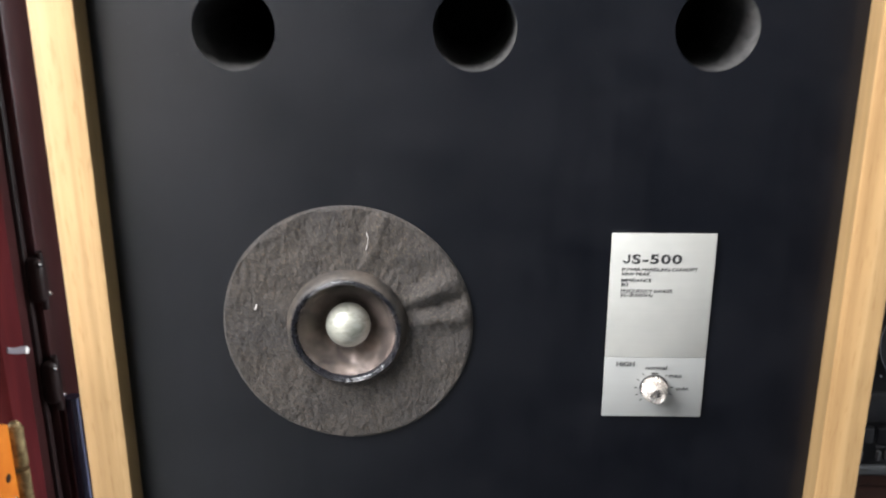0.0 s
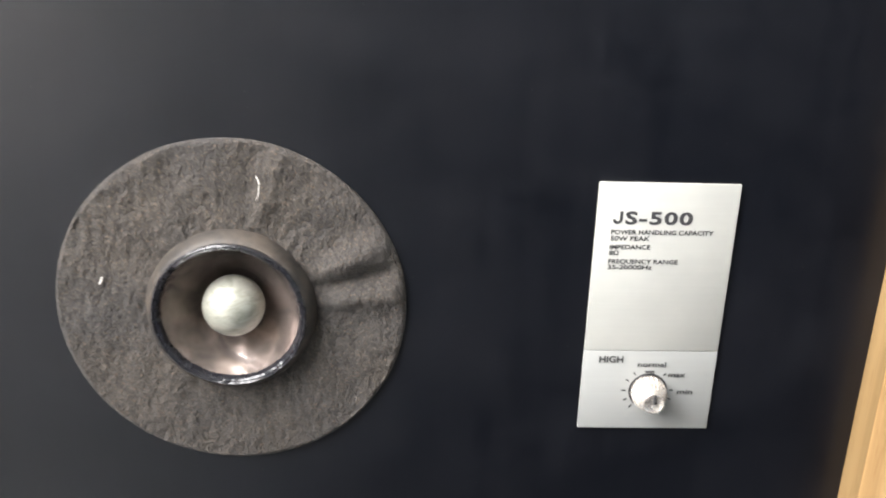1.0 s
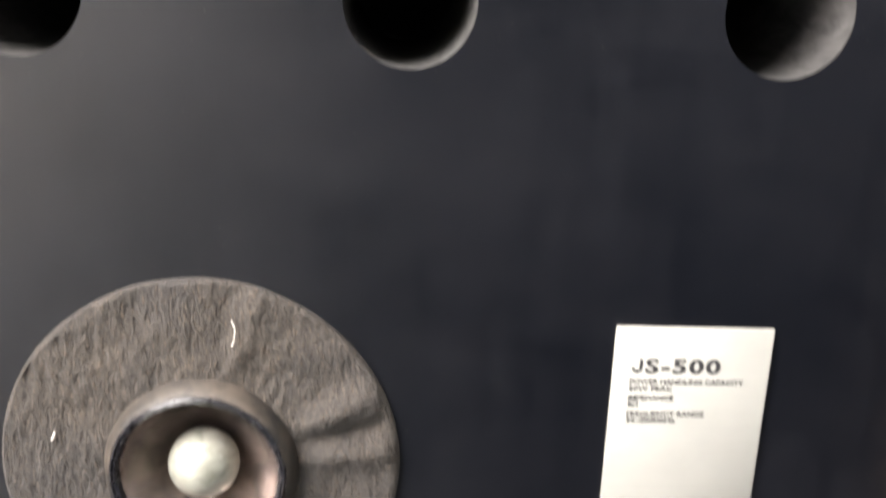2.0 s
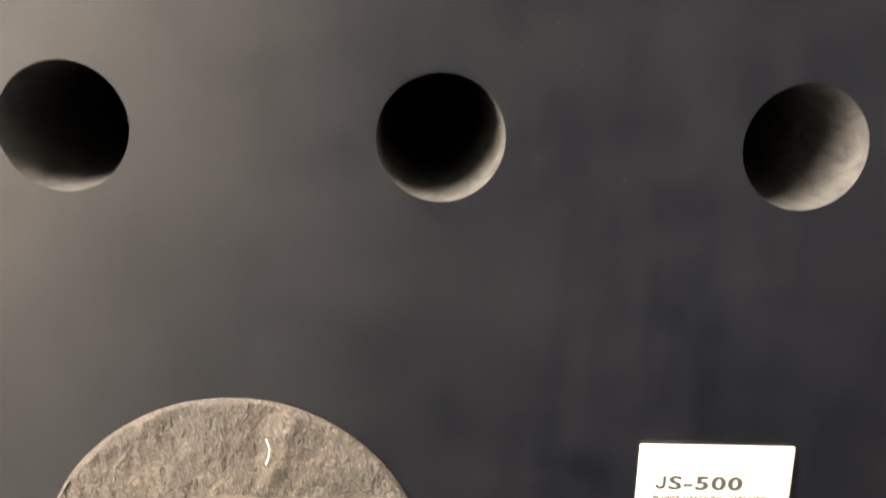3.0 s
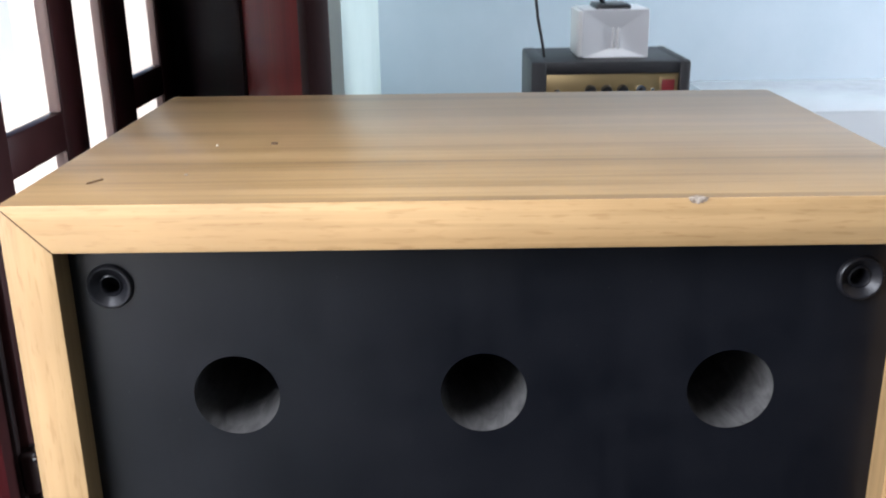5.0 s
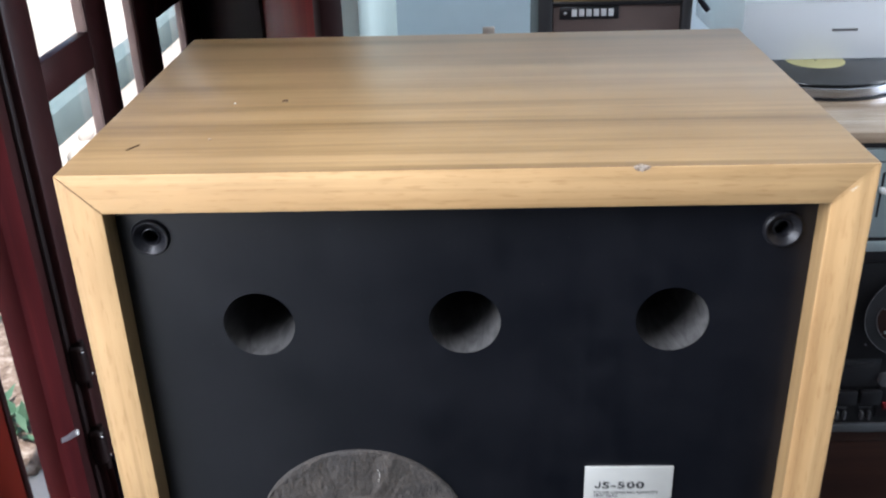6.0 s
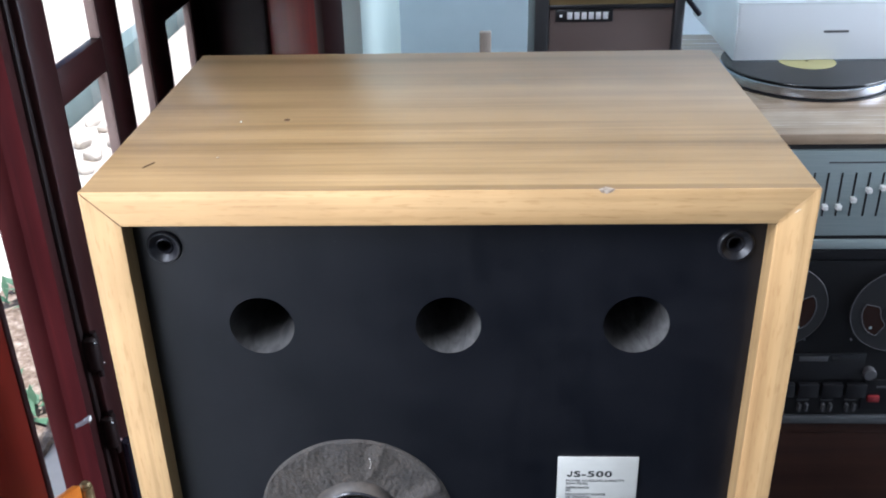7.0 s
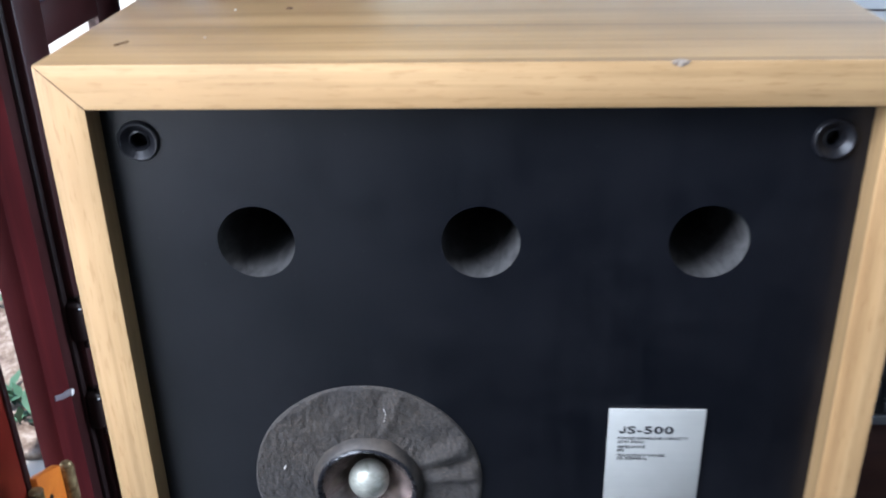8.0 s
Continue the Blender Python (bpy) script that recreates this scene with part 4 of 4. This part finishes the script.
for kx in (0.182, 0.204, 0.226):
    part("knob", A(lathe([(0, -0.012), (0.0060, -0.0115), (0.0072, -0.009), (0.0078, 0.0)], 28, "y", (kx, AY + 0.006, 1.152))), black_plastic, pnl)
part("jack", A(lathe([(0.003, -0.003), (0.0068, -0.0028), (0.0075, 0.0)], 24, "y", (0.251, AY + 0.006, 1.152))), chrome, pnl, "chrome jack socket")
part("jack_hole", A(lathe([(0, -0.0012), (0.0031, -0.0012), (0.0032, 0.0)], 16, "y", (0.251, AY + 0.006, 1.152))), black_plastic, pnl)
part("button", A(lathe([(0, -0.006), (0.0045, -0.0055), (0.005, 0.0)], 20, "y", (0.136, AY + 0.006, 1.15))), chrome, pnl)
part("lamp", A(lathe([(0, -0.004), (0.0025, -0.003), (0.003, 0.0)], 14, "y", (0.267, AY + 0.006, 1.152))), chrome, pnl)
part("switch_plate", A(box(0.279, 0.297, AY + 0.0035, AY + 0.007, 1.140, 1.166, 0.001)), red_button, pnl, "small dark red switch")
part("switch_frame", A(box(0.276, 0.300, AY + 0.0045, AY + 0.0065, 1.137, 1.169, 0.001)), brass, pnl)
bd = part("badge", A(box(0.131, 0.215, AY + 0.006, AY + 0.0105, 1.108, 1.1265, 0.002)), black_plastic, t, "black badge with a row of pale bars")
for k in range(6):
    part("badge_bar", A(box(0.1480 + 0.0104 * k, 0.1555 + 0.0104 * k, AY + 0.0050, AY + 0.0065, 1.1120, 1.1225, 0.0006)), silver_paint, bd)
part("badge_dot", A(lathe([(0, -0.001), (0.0022, 0.0)], 14, "y", (0.139, AY + 0.006, 1.117))), silver_paint, bd)
part("side_hook", A(tube([(0.3170, AY + 0.01, 1.143), (0.322, AY - 0.002, 1.138), (0.334, AY - 0.004, 1.124), (0.338, AY - 0.004, 1.119)], 0.004, 10)), steel, t)

t = thing("silver_desk_lamp", "small silver lamp base with black socket and thin arm", "lamp", (0.2195, 1.06, 1.192))
x0, x1, zt = -0.047, 0.045, 0.066
bm = bmesh.new()
fr = [bm.verts.new(p) for p in ((x0, -0.05, 0), (x1, -0.05, 0), (x1, -0.05, zt), (x0, -0.05, zt))]
mid = [bm.verts.new(p) for p in ((-0.007, -0.040, 0.012), (0.007, -0.040, 0.012), (0.007, -0.040, 0.040), (-0.007, -0.040, 0.040))]
bk = [bm.verts.new(p) for p in ((x0, 0.04, 0), (x1, 0.04, 0), (x1, 0.04, zt), (x0, 0.04, zt))]
for i in range(4):
    j = (i + 1) % 4
    bm.faces.new((fr[i], fr[j], mid[j], mid[i]))
    bm.faces.new((fr[i], bk[i], bk[j], fr[j]))
bm.faces.new(mid)
bm.faces.new(bk)
bmesh.ops.recalc_face_normals(bm, faces=bm.faces[:])
bmesh.ops.bevel(bm, geom=bm.edges[:], offset=0.0018, segments=2, profile=0.5, affect="EDGES")
part("base", bm, silver_paint, t, "silver faceted base")
part("side_plate", box(x0 - 0.006, x0 + 0.001, -0.048, 0.036, 0.001, zt - 0.002, 0.002), white_plastic, t, "white side plate")
for sx in (-0.0042, 0.0026):
    part("rib", box(sx, sx + 0.0022, -0.046, -0.038, 0.012, 0.040, 0.0006), white_plastic, t)
part("socket", box(-0.028, 0.020, -0.046, 0.02, zt - 0.010, zt + 0.006, 0.003), black_plastic, t, "black socket")
part("arm", tube([(-0.012, -0.02, zt + 0.002), (-0.044, -0.02, zt + 0.048), (-0.108, -0.02, zt + 0.14), (-0.172, -0.02, zt + 0.235)], 0.0034, 12), steel, t, "thin black arm")
t = thing("power_lead", "thin black cable hanging down on to the amplifier", "cable", (0.1155, 1.02, 1.192))
part("cable", tube([(0.006, 0.0, 0.001), (0.003, 0.0, 0.02), (-0.004, 0.0, 0.055), (-0.008, 0.0, 0.09), (-0.011, 0.0, 0.13), (-0.010, 0.0, 0.30), (-0.006, 0.05, 0.75), (0.0, 0.3, 1.2), (0.0, 0.86, 1.5)], 0.0021, 8), black_plastic, t)

t = thing("batten", "narrow pale wooden batten standing behind the loudspeaker", "batten", (0.0268, 0.80, 0))
part("strip", box(-0.0075, 0.0075, -0.006, 0.006, 0.0, 1.142, 0.001), pale_wood, t)

# ---- low plants in the yard ----
rng = random.Random(23)
for px, py, pr in ((-1.70, 3.50, 0.055), (-1.80, 3.66, 0.05), (-1.78, 3.86, 0.045), (-1.66, 3.34, 0.045), (-1.86, 3.95, 0.05), (-1.66, 3.66, 0.035)):
    bm = bmesh.new()
    bmesh.ops.create_icosphere(bm, subdivisions=2, radius=pr)
    for v in bm.verts:
        v.co *= 0.82 + 0.5 * noise.noise(v.co * 11 + Vector((px * 9, py * 9, 0)))
        v.co.z = max(v.co.z * 0.8, -0.35 * pr)
    t = solid("stone", bm, concrete, "rough pale stone on the sunlit yard", "stone", group="stones in the yard")
    t.location = (px, py, -0.1 + 0.35 * pr)

rng = random.Random(11)
for px, py, count in ((-1.20, 1.62, 34), (-1.40, 2.22, 40)):
    bm = bmesh.new()
    for k in range(count):
        a, el = rng.uniform(0, 2 * math.pi), rng.uniform(0.15, 1.3)
        ln, wd = rng.uniform(0.05, 0.10), rng.uniform(0.008, 0.016)
        dv = Vector((math.cos(a) * math.cos(el), math.sin(a) * math.cos(el), math.sin(el)))
        s = dv.cross(Vector((0, 0, 1))).normalized() * wd
        o = Vector((rng.uniform(-0.09, 0.09), rng.uniform(-0.07, 0.07), rng.uniform(-0.005, 0.03)))
        p = [o, o + dv * ln * 0.5 + s, o + dv * ln + Vector((0, 0, -0.012)), o + dv * ln * 0.5 - s]
        bm.faces.new([bm.verts.new(q) for q in p])
    t = thing("plant", "low leafy green plant in the stony bed", "plant", (px, py, -0.075), "plants in the yard")
    part("foliage", bm, leaf_green, t)
